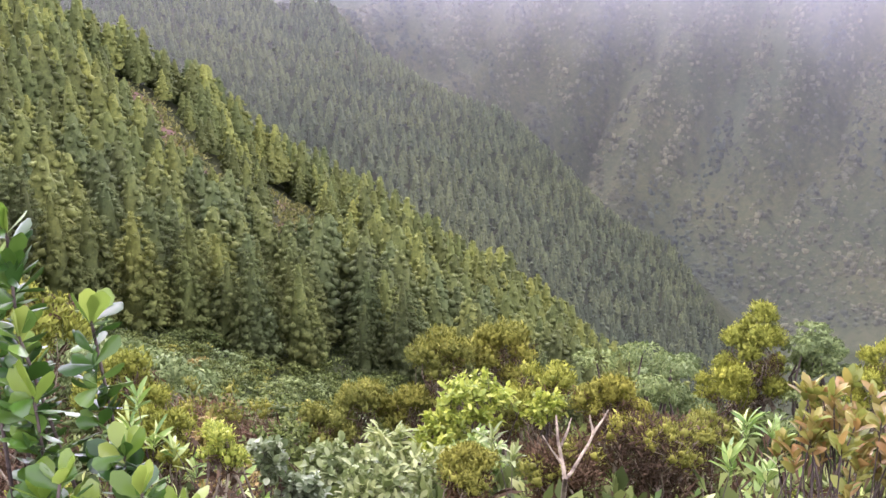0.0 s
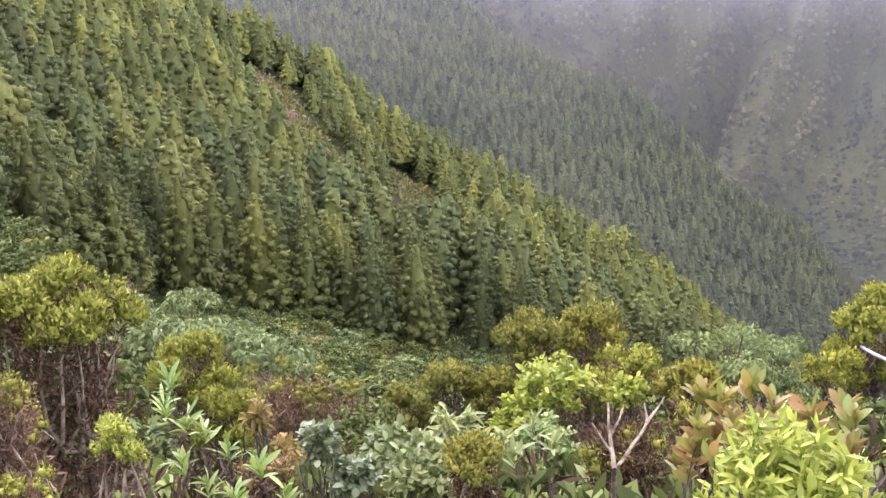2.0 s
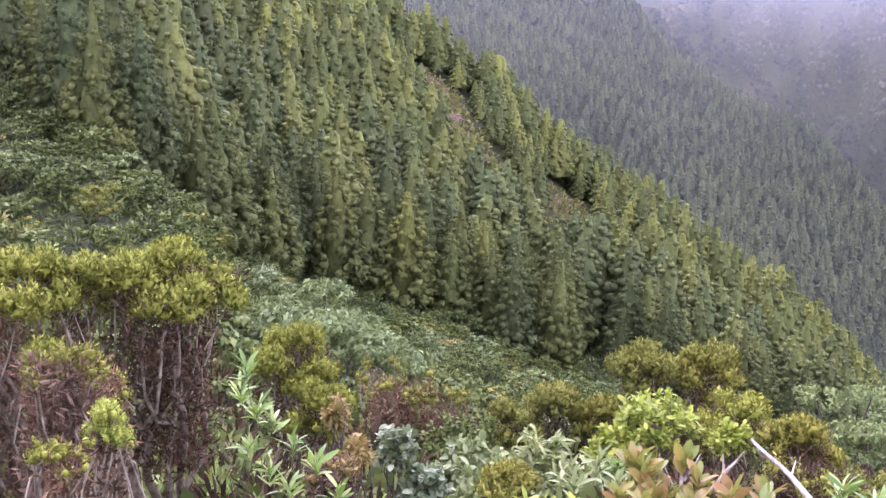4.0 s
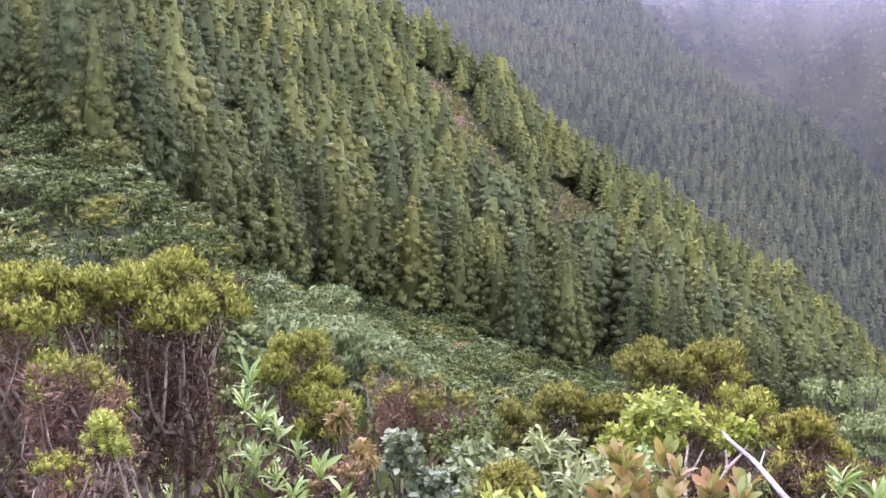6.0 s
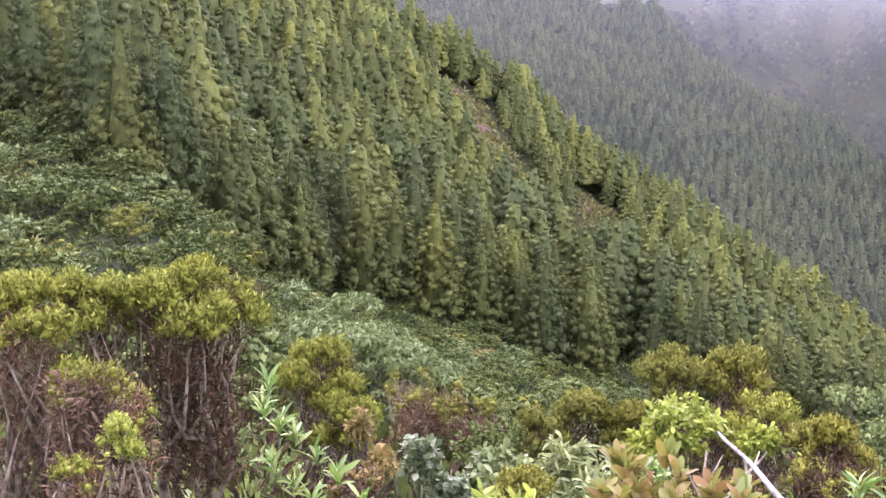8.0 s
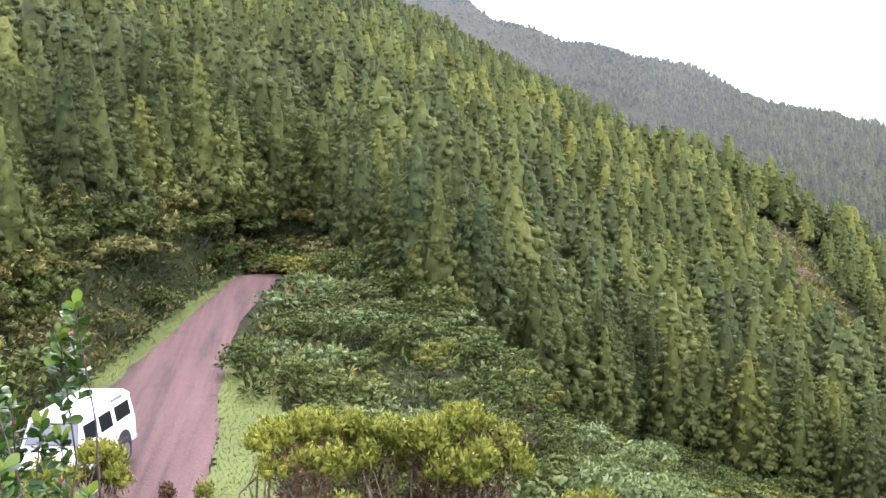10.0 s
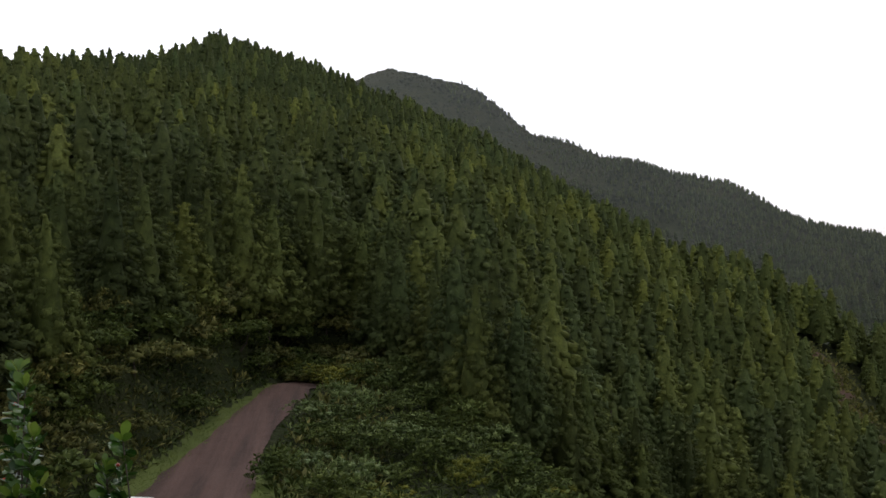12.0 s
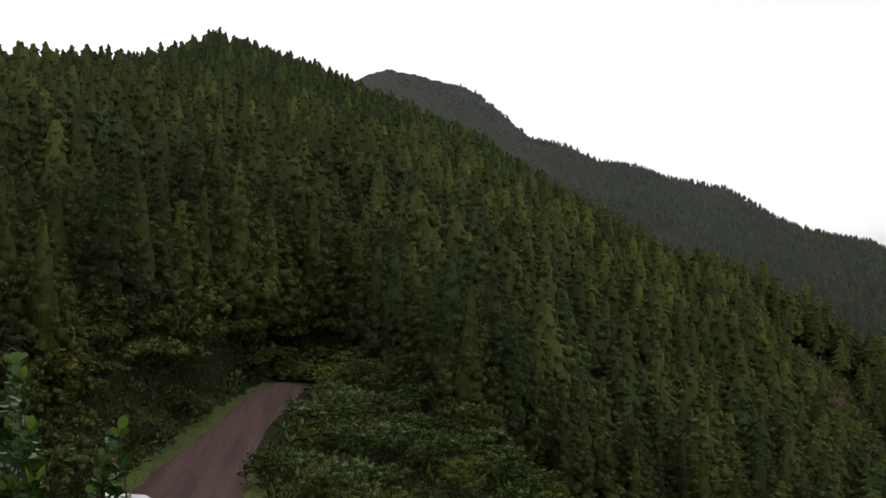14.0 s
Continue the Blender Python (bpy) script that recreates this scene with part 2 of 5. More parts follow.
def dodeca():
    """Corners and faces of a rounded twelve-faced lump."""
    V = [(x, y, z) for x in (-1, 1) for y in (-1, 1) for z in (-1, 1)] + [(2, 0, 0), (-2, 0, 0), (0, 2, 0), (0, -2, 0), (0, 0, 2), (0, 0, -2)]
    V, F = np.array(V, float), []
    axes = V[8:]
    for a in range(6):
        for b in range(a + 1, 6):
            if abs(axes[a] @ axes[b]) < 1e-6:
                c = [i for i in range(8) if V[i] @ axes[a] > 0 and V[i] @ axes[b] > 0]
                f = [8 + a, c[0], 8 + b, c[1]]
                n = np.cross(V[f[1]] - V[f[0]], V[f[3]] - V[f[0]])
                F.append(f if n @ (axes[a] + axes[b]) > 0 else f[::-1])
    return V / 1.87, np.array(F)


LUMP = dodeca()
CHUNK = (np.array([(x, y, z) for x in (-1, 1) for y in (-1, 1) for z in (-1, 1)], float) / 1.6,
         np.array([(0, 1, 3, 2), (4, 6, 7, 5), (0, 4, 5, 1), (2, 3, 7, 6), (0, 2, 6, 4), (1, 5, 7, 3)]))


def pads(C, R, rng, shape=None, rough=0.28, squash=0.8):
    """Uneven rounded lumps of foliage at C."""
    v, f = LUMP if shape is None else shape
    n, R = len(C), np.broadcast_to(R, len(C))
    a = rng.uniform(0, 6.28, n)
    c, s = np.cos(a)[:, None], np.sin(a)[:, None]
    tilt = rng.uniform(-0.5, 0.5, n)[:, None]
    x, y, z = v[None, :, 0] * c - v[None, :, 1] * s, v[None, :, 0] * s + v[None, :, 1] * c, v[None, :, 2] + 0 * c
    x, z = x + z * tilt * 0.5, z - x * tilt * 0.5
    W = np.stack([x, y, z * squash], -1) * R[:, None, None] * rng.uniform(1 - rough, 1 + rough, (n, len(v), 1))
    return (C[:, None, :] + W).reshape(-1, 3), (np.arange(n)[:, None, None] * len(v) + f[None]).reshape(-1, 4)


def joined(*lots):
    """Several arrays of corners, faces and, for some, normals as one."""
    V, F, N, base = [], [], [], 0
    for lot in lots:
        V.append(lot[0])
        F.append(lot[1] + base)
        N.append(lot[2] if len(lot) > 2 else np.zeros((len(lot[0]), 3)))
        base += len(lot[0])
    if all(len(lot) == 2 for lot in lots):
        return np.concatenate(V), np.concatenate(F)
    return np.concatenate(V), np.concatenate(F), np.concatenate(N)


def clumps(C, S, k, rng, out, length=0.75, width=0.5, flat=0.75, droop=0.25, up=0.45, ragged=0.45, reach=(0.5, 0.95), lean=0.75):
    """k small sprays over the upper and outer side of each foliage clump C of size S, lying on it like shingles."""
    n = len(C)
    S = np.broadcast_to(S, n)
    way = unit(rng.normal(size=(n, k, 3)) + out[:, None, :] * lean + np.array((0, 0, up)))
    o = np.repeat(out, k, axis=0)
    P = (C[:, None, :] + way * np.array((1, 1, flat)) * (S[:, None] * rng.uniform(*reach, (n, k)))[..., None]).reshape(-1, 3)
    w = way.reshape(-1, 3)
    m = n * k
    D = unit(w * 0.35 + o * 0.45 + rng.normal(size=(m, 3)) * 0.6 - np.array((0, 0, droop)))
    side = unit(np.cross(D, w + rng.normal(size=(m, 3)) * ragged))
    L = (np.repeat(S, k) * length * rng.uniform(0.55, 1.3, m))[:, None]
    W = L * width * rng.uniform(0.7, 1.3, (m, 1))
    mid = P + w * W * 0.15
    V = np.stack([P - D * L * 0.5, mid + side * W * 0.5, P + D * L * 0.5 - np.array((0, 0, droop * 0.3)) * L, mid - side * W * 0.5], 1).reshape(-1, 3)
    N = unit(w + o * 0.12 + np.array((0, 0, 0.1)))
    return V, np.arange(4 * m).reshape(m, 4), np.repeat(N, 4, axis=0)


def tube(points, radii, sides=6):
    """Arrays of a tapered tube through the points."""
    pts, rad = np.asarray(points, float), np.broadcast_to(radii, len(points))
    way = unit(np.gradient(pts, axis=0))
    side = unit(np.cross(way, np.array((0.31, 0.2, 0.93)) + 0 * way))
    other = np.cross(way, side)
    a = np.linspace(0, 2 * np.pi, sides, endpoint=False)
    ring = side[:, None, :] * np.cos(a)[None, :, None] + other[:, None, :] * np.sin(a)[None, :, None]
    V = (pts[:, None, :] + ring * rad[:, None, None]).reshape(-1, 3)
    i, j = np.meshgrid(np.arange(len(pts) - 1), np.arange(sides), indexing="ij")
    F = np.stack([i * sides + j, i * sides + (j + 1) % sides, (i + 1) * sides + (j + 1) % sides, (i + 1) * sides + j], -1).reshape(-1, 4)
    return V, F


def thing(name, where, label, category, group="", kind=""):
    ob = new(name)
    ob.empty_display_size = 0.2
    ob.matrix_world = where if isinstance(where, Matrix) else Matrix.Translation(where)
    return tagged(ob, label, category, group, kind)


def part(name, data, mat, parent, label="", kind=""):
    """Links a mesh or a bmesh as one part under a thing."""
    if isinstance(data, bmesh.types.BMesh):
        me = bpy.data.meshes.new(name)
        data.to_mesh(me)
        data.free()
        me.materials.append(mat)
        data = me
    elif isinstance(data, tuple):
        data = fast_mesh(name, data[0], data[1], mat, True, data[2] if len(data) > 2 else None)
    ob = new(name, data)
    ob.parent = parent
    return tagged(ob, label, kind=kind)


# ---- the lie of the land: profiles from the lookout outwards, by bearing to the left of north ----
PROFILES = {}


def profile(bearing, *pairs):
    PROFILES[bearing] = pairs


profile(-180, (0, -1.7), (6, -1.8), (20, 0), (60, 6), (200, 20), (600, 40), (4000, 40))
profile(-90, (0, -1.7), (6, -3), (20, -9), (60, -30), (200, -90), (600, -60), (1000, 20), (4000, 40))
profile(-45, (0, -1.7), (2, -2.1), (5, -3.5), (10, -5.9), (20, -10), (45, -23), (165, -82), (400, -140), (700, -100), (1000, 0), (4000, 20))
profile(-26, (0, -1.7), (2, -2.1), (5, -3.5), (10, -5.9), (20, -10), (45, -23), (165, -86), (400, -148), (480, -150), (540, -118), (600, -80), (700, -20),
        (800, 25), (1000, 40), (4000, 40))
profile(-20, (0, -1.7), (2, -2.1), (5, -3.5), (10, -5.9), (20, -10), (40, -21), (80, -44), (165, -85), (330, -150), (480, -158), (540, -120), (600, -80), (660, -42),
        (720, 0), (800, 30), (960, 40), (4000, 40))
profile(-14, (0, -1.7), (2, -2.1), (5, -3.5), (10, -5.9), (20, -10), (40, -21), (80, -42), (120, -58), (165, -73), (220, -97), (300, -126), (380, -121),
        (450, -113), (505, -148), (560, -124), (620, -85), (680, -45), (740, 0), (820, 30), (960, 40), (4000, 40))
profile(-5, (0, -1.7), (2, -2.1), (5, -3.5), (10, -5.9), (17, -9), (25, -12.5), (45, -22), (80, -38), (120, -46), (170, -55), (210, -70), (280, -92),
        (400, -78), (500, -63), (560, -100), (620, -88), (680, -48), (740, -8), (820, 25), (980, 40), (4000, 40))
profile(5, (0, -1.7), (2, -2.1), (5, -3.5), (10, -5.9), (17, -9), (25, -12), (40, -19), (60, -27), (80, -33), (120, -36), (165, -39), (200, -42.5), (250, -66),
        (330, -66), (450, -40), (580, -19), (680, -45), (900, -40), (1100, -24), (4000, -80))
profile(15, (0, -1.7), (2, -2.1), (5, -3.6), (10, -5.9), (17, -8.9), (25, -11.6), (40, -17.5), (60, -24), (80, -27.5), (110, -26.5), (150, -21), (190, -16),
        (240, -34), (350, -25), (600, 5), (800, -40), (4000, -200))
profile(19, (0, -1.7), (2, -2.1), (5, -3.6), (10, -5.8), (17, -8.8), (25, -11.2), (40, -15.8), (60, -22), (78, -25.5), (110, -22), (150, -16), (185, -12),
        (240, -26), (350, -20), (600, 27), (800, -10), (4000, 10))
profile(25, (0, -1.7), (2, -2.1), (5, -3.6), (10, -5.8), (18, -8.8), (26, -10.2), (45, -14), (62, -19), (75, -21), (110, -17), (160, -10), (230, -2.5),
        (290, -14), (400, 0), (600, 43), (800, 10), (4000, 10))
profile(29, (0, -1.7), (2, -2.2), (5, -3.7), (10, -6), (18, -8.8), (26, -9.6), (38, -9.8), (46, -10.6), (70, -12), (110, -8.5), (160, -3.5), (225, 4),
        (275, 9), (340, 0), (420, 5), (600, 58), (800, 20), (4000, 10))
profile(33, (0, -1.7), (2, -2.3), (5, -4), (10, -6.7), (17, -9.0), (26, -9.5), (36, -9.2), (44, -9.4), (60, -9.0), (100, -5.5), (150, 0), (230, 12),
        (315, 23), (380, 12), (440, 18), (600, 88), (800, 40), (4000, 10))
profile(37, (0, -1.7), (2, -2.4), (5, -4.3), (10, -7.3), (16, -9.1), (26, -9.4), (40, -9.0), (50, -8.3), (62, -7.5), (100, -4), (150, 3.5), (225, 16),
        (345, 36), (410, 26), (460, 30), (600, 99), (800, 50), (4000, 10))
profile(42, (0, -1.7), (2, -2.4), (5, -4.4), (10, -7.5), (16, -9.3), (26, -9.4), (40, -9.0), (55, -8.0), (62, -6), (100, -1.5), (150, 7), (220, 21.5),
        (360, 50), (430, 40), (600, 66), (4000, 10))
profile(46, (0, -1.7), (2, -2.4), (5, -4.4), (10, -7.5), (16, -9.3), (30, -9.3), (45, -8.9), (51, -8.5), (57, -4.8), (70, -3), (100, 0), (150, 9), (220, 25),
        (340, 54), (420, 46), (600, 50), (4000, 10))
profile(52, (0, -1.7), (2, -2.4), (5, -4.4), (10, -7.5), (16, -9.3), (30, -9.3), (39.5, -9.1), (46, -5.0), (70, -2.5), (120, 5.5), (170, 15.5), (250, 31),
        (330, 29), (600, 40), (4000, 10))
profile(58, (0, -1.7), (2, -2.4), (5, -4.4), (10, -7.5), (15, -9.2), (33, -9.2), (40, -5), (60, -2.5), (110, 5), (150, 12), (225, 25.5), (300, 23), (600, 40), (4000, 10))
profile(75, (0, -1.7), (2, -2.4), (5, -4.4), (10, -7.5), (14, -9.2), (24, -9.2), (31, -5), (60, -1), (120, 12), (205, 24), (600, 40), (4000, 10))
profile(110, (0, -1.7), (3, -1.9), (8, -4), (14, -8), (18, -9.2), (22, -8.5), (40, 0), (120, 20), (600, 60), (4000, 10))
profile(180, (0, -1.7), (6, -1.8), (20, 0), (60, 6), (200, 20), (600, 40), (4000, 40))

RINGS = np.concatenate([[0], np.geomspace(0.02, 4000, 330)])
BEARINGS = np.array(sorted(PROFILES), float)


def softened(rr, pairs):
    r, z = np.array(pairs, float).T
    return np.interp(np.log1p(rr), np.log1p(r), z)


RADIAL = np.stack([softened(RINGS, PROFILES[b]) for b in BEARINGS])
for _ in range(2):
    RADIAL[:, 1:-1] = (RADIAL[:, :-2] + 2 * RADIAL[:, 1:-1] + RADIAL[:, 2:]) / 4

ROAD_LINE = np.array([(-40.6, 49.0), (-39.4, 46.0), (-37.9, 42.8), (-35.4, 38.2), (-31.1, 31.0), (-26.9, 25.3), (-23.1, 21.1), (-20.0, 17.3), (-17.9, 12.5),
                      (-17.6, 5.0), (-21.0, -4.0), (-30.0, -20.0)])


def road_half(y):
    """Half the width of the track, which narrows uphill."""
    return np.interp(y, (20, 26, 33, 42), (2.35, 1.95, 1.45, 1.2))


def fine_line(line, count):
    """A smooth line through the points, by arc length."""
    line = np.asarray(line, float)
    s = np.concatenate([[0], np.cumsum(np.linalg.norm(np.diff(line, axis=0), axis=1))])
    at = np.linspace(0, s[-1], count)
    out = np.stack([np.interp(at, s, line[:, k]) for k in range(line.shape[1])], 1)
    for _ in range(count // 25):
        out[1:-1] = (out[:-2] + 2 * out[1:-1] + out[2:]) / 4
    return out


ROAD_FINE = fine_line(ROAD_LINE, 160)


def road_level(x, y):
    return np.interp(y, (-20, 20, 30, 42, 46, 53), (-9.25, -9.2, -8.95, -8.05, -8.5, -10.0))


def road_gap(x, y):
    """Metres from the middle of the road."""
    d = np.full(np.shape(x), 1e9)
    for px, py in ROAD_FINE[::2]:
        d = np.minimum(d, np.hypot(x - px, y - py))
    return d


def polar(bearing, r):
    return -math.sin(radians(bearing)) * r, math.cos(radians(bearing)) * r


GULLIES = [np.array([polar(-10, 555), polar(-9.4, 600), polar(-7.5, 650), polar(-5.0, 705), polar(-3.0, 770)]), np.array([polar(-9.4, 600), polar(-11.5, 650), polar(-12.5, 710), polar(-12, 780)]),
           np.array([polar(-18, 520), polar(-17, 590), polar(-18.5, 660), polar(-17.5, 750)]), np.array([polar(-23, 520), polar(-22, 590), polar(-24.5, 670), polar(-23.5, 760)])]


def gully_gap(x, y):
    d = np.full(np.shape(x), 1e9)
    for line in GULLIES:
        for px, py in fine_line(line, 26):
            d = np.minimum(d, np.hypot(x - px, y - py))
    return d


def wobble(x, y, size, seed):
    """Smooth uneven relief between about -1 and 1."""
    r = rng_of(seed)
    z = 0 * np.asarray(x, float)
    for k in range(7):
        a, p, q = r.uniform(0, 2 * np.pi), r.uniform(0, 6.28), r.uniform(0.6, 1.9)
        z = z + np.sin((x * np.cos(a) + y * np.sin(a)) * q * 6.28 / size + p)
    return z / 3.5


def height(x, y):
    x, y = np.asarray(x, float), np.asarray(y, float)
    r, b = np.hypot(x, y), np.degrees(np.arctan2(-x, y))
    i = np.clip(np.searchsorted(BEARINGS, b) - 1, 0, len(BEARINGS) - 2)
    f = (b - BEARINGS[i]) / (BEARINGS[i + 1] - BEARINGS[i])
    f = f * f * (3 - 2 * f) * 0.5 + f * 0.5
    k = np.clip(np.searchsorted(RINGS, r) - 1, 0, len(RINGS) - 2)
    g = (r - RINGS[k]) / (RINGS[k + 1] - RINGS[k])
    z = (RADIAL[i, k] * (1 - g) + RADIAL[i, k + 1] * g) * (1 - f) + (RADIAL[i + 1, k] * (1 - g) + RADIAL[i + 1, k + 1] * g) * f
    z = z + wobble(x, y, 9, 3) * np.clip((r - 4) / 20, 0, 1) * 0.22
    far = np.clip((r - 510) / 90, 0, 1)
    wall = far * np.clip((12 - b) / 6, 0, 1)
    gully = np.abs(np.sin(b * 0.62 + 0.022 * r + wobble(x, y, 260, 9) * 1.1))
    rib = np.abs(np.sin(np.abs(b + 10) * 1.7 - 0.026 * r + wobble(x, y, 170, 19)))
    z = z - far * np.clip((12 - b) / 6, 0, 1) * 15 * np.exp(-(gully_gap(np.where(r > 500, x, 0), np.where(r > 500, y, 0)) / 17) ** 2)
    z = z + wall * ((gully - 0.6) * 15 + (rib - 0.6) * 11 + wobble(x, y, 90, 5) * 5) + np.clip((r - 250) / 150, 0, 1) * wobble(x, y, 60, 7) * 1.6
    near = r < 90
    if np.any(near):
        d = road_gap(np.where(near, x, 1e4), np.where(near, y, 1e4))
        w = np.clip((d - road_half(y) - 0.6) / 2.6, 0, 1)
        w = w * w * (3 - 2 * w)
        z = np.where(near, z * w + (road_level(x, y) - 0.05) * (1 - w), z)
    return z


def build_ground():
    b = np.radians(np.concatenate([np.arange(-180, -50, 4), np.arange(-50, 72, 0.6), np.arange(72, 180, 4)]))
    rr = RINGS[1:]
    B, R = np.meshgrid(b, rr, indexing="ij")
    X, Y = -np.sin(B) * R, np.cos(B) * R
    V = np.stack([X, Y, height(X, Y)], -1).reshape(-1, 3)
    n, m = len(b), len(rr)
    i, j = np.meshgrid(np.arange(n), np.arange(m - 1), indexing="ij")
    k = (i + 1) % n
    F = np.stack([i * m + j, i * m + j + 1, k * m + j + 1, k * m + j], -1).reshape(-1, 4)
    me = fast_mesh("ground", V, F, GROUND, True)
    tagged(new("ground", me), "hillside soil covered with dark green undergrowth", "ground", kind="structure")


build_ground()


def ribbon(name, line, left, right, lift, mat, label, category, ragged=0.0, count=260, across=9, crown=0.0):
    """A strip of ground along a line, draped on the land."""
    line = fine_line(line, count)
    way = unit(np.gradient(line, axis=0))
    side = np.stack([-way[:, 1], way[:, 0]], 1)
    u = np.linspace(0, 1, across)
    r = rng_of(len(name))
    if callable(left):
        left, right = left(line[:, 1]), right(line[:, 1])
    e0 = left + ragged * np.convolve(r.normal(size=count), np.ones(7) / 3, "same")
    e1 = right + ragged * np.convolve(r.normal(size=count), np.ones(7) / 3, "same")
    off = e0[:, None] * (1 - u) + e1[:, None] * u
    X, Y = line[:, None, 0] + side[:, None, 0] * off, line[:, None, 1] + side[:, None, 1] * off
    Z = height(X, Y) + lift + crown * wobble(X, Y, 1.6, 21)
    V = np.stack([X, Y, Z], -1).reshape(-1, 3)
    i, j = np.meshgrid(np.arange(count - 1), np.arange(across - 1), indexing="ij")
    F = np.stack([i * across + j, i * across + j + 1, (i + 1) * across + j + 1, (i + 1) * across + j], -1).reshape(-1, 4)
    return tagged(new(name, fast_mesh(name, V, F, mat, True)), label, category, kind="structure")


EAST_VERGE, WEST_VERGE = fine_line(ROAD_LINE, 40)[12:26], fine_line(ROAD_LINE, 40)[3:26]
ribbon("road", ROAD_LINE, lambda y: -road_half(y), road_half, 0.055, ROAD, "rutted reddish dirt track curving round the hillside", "road", 0.09, across=15, crown=0.012)
ribbon("grass_verge", EAST_VERGE, lambda y: road_half(y) - 0.1, lambda y: road_half(y) + 2.0, 0.045, TURF, "strip of bright green turf beside the dirt track", "grass", 0.12)
ribbon("grass_verge", WEST_VERGE, lambda y: -road_half(y) - 1.2, lambda y: -road_half(y) + 0.1, 0.045, TURF, "narrow grassy edge at the foot of the bank", "grass", 0.12)


# ---- forest ----
def conifer_arrays(seed, H, R, bunches, per, core=7, shape=None, blunt=0.74, inner=0.74, puff=3.0, length=0.6, low=0.0, plump=1.0):
    """Foliage of a dense, narrow plantation conifer: soft drooping bunches round a tapering body, with sprays standing out of them."""
    rng = rng_of(seed)

    def reach(u):
        return R * ((1 - u) ** blunt * np.clip(0.7 + u * 3, 0, 1) + 0.035)

    u, a = np.meshgrid(np.linspace(low * 0.8, 0.97, core), np.linspace(0, 2 * np.pi, core, endpoint=False), indexing="ij")
    rad = reach(u) * inner * (1.08 - 0.14 * u) * rng.uniform(0.74, 1.18, u.shape)
    V = np.stack([np.cos(a) * rad, np.sin(a) * rad, H * (0.02 + 0.96 * u) + rng.normal(size=u.shape) * 0.3 * H / core * (u < 0.9)], -1).reshape(-1, 3)
    i, j = np.meshgrid(np.arange(core - 1), np.arange(core), indexing="ij")
    k = (j + 1) % core
    body = V, np.stack([i * core + j, i * core + k, (i + 1) * core + k, (i + 1) * core + j], -1).reshape(-1, 4)
    cu = 1 - (1 - (np.arange(bunches) + 0.5) / bunches) ** 0.7
    cu = np.clip(low + (1 - low) * cu + rng.normal(size=bunches) * 0.015, 0.01, 0.965)
    ca = np.arange(bunches) * 2.39996 + rng.normal(size=bunches) * 0.35
    out = np.stack([np.cos(ca), np.sin(ca), 0 * ca], 1)
    size = R * (puff / math.sqrt(bunches)) * (1.0 - 0.75 * cu) * rng.uniform(0.7, 1.3, bunches)
    far = np.maximum(reach(cu) - size * 0.4, 0) * rng.uniform(0.85, 1.15, bunches)
    C = out * far[:, None] + np.array((0, 0, 1.0)) * (H * (0.04 + 0.94 * cu))[:, None]
    v, f = pads(0 * C, size * plump, rng, shape, 0.25, 0.8)
    v = v.reshape(bunches, -1, 3)
    along = (v * out[:, None, :]).sum(-1)
    v[..., 2] -= along * 0.35
    balls = (v + C[:, None, :]).reshape(-1, 3), f
    return joined(body, balls, clumps(C, size, per, rng, out, length, 0.4, 0.8, 0.35, 0.3, 0.5, (0.5, 1.05)))


def forest_edge(b):
    """Where the plantation begins, in metres from the lookout."""
    return np.interp(b, (-30, -14, -5, 5, 15, 19, 25, 29, 33, 37, 40, 46, 52, 58, 70), (95, 92, 88, 82, 80, 76, 66, 48, 53, 60, 62, 57, 46, 40, 34))


def forest_rim(b):
    return np.interp(b, (-30, -14, 5, 15, 19, 25, 29, 33, 37, 42, 46, 52, 58, 70), (180, 182, 212, 205, 200, 245, 285, 325, 355, 372, 352, 262, 235, 220))


SCARS = [(np.array([(-42.5, 168.0), (-38.2, 159.8), (-34.6, 152.5), (-29.8, 145.3), (-22.5, 130.0)]), 4.8), (np.array([(-18.8, 168.0), (-17.2, 156.9), (-14.5, 133.4), (-12.6, 120.0)]), 3.7),
         (np.array([(-8.2, 96.0), (-6.8, 86.0), (-5.5, 74.0)]), 0.4), (np.array([(-39.8, 87.0), (-35.0, 76.6), (-30.0, 67.0)]), 0.2)]


def scar_gap(x, y):
    """Metres from the edge of the nearest bare gully; under nought inside."""
    d = np.full(np.shape(x), 1e9)
    for line, half in SCARS:
        for px, py in fine_line(line, 40):
            d = np.minimum(d, np.hypot(x - px, y - py) - half)
    return d


def scatter(seed, b0, b1, near, far, step):
    """Uneven planting spots on a jittered grid within a sector."""
    rng = rng_of(seed)
    g = np.arange(-far, far, step)
    X, Y = np.meshgrid(g, np.arange(0, far, step), indexing="ij")
    X, Y = (X + rng.uniform(-0.4, 0.4, X.shape) * step).ravel(), (Y + rng.uniform(-0.4, 0.4, Y.shape) * step).ravel()
    r, b = np.hypot(X, Y), np.degrees(np.arctan2(-X, Y))
    keep = (r > near) & (r < far) & (b > b0) & (b < b1)
    return X[keep], Y[keep], r[keep], b[keep], rng


def tree_height(r, rng):
    return (8.2 + np.clip((r - 45) * 0.02, 0, 1.6)) * rng.uniform(0.78, 1.18, len(r))


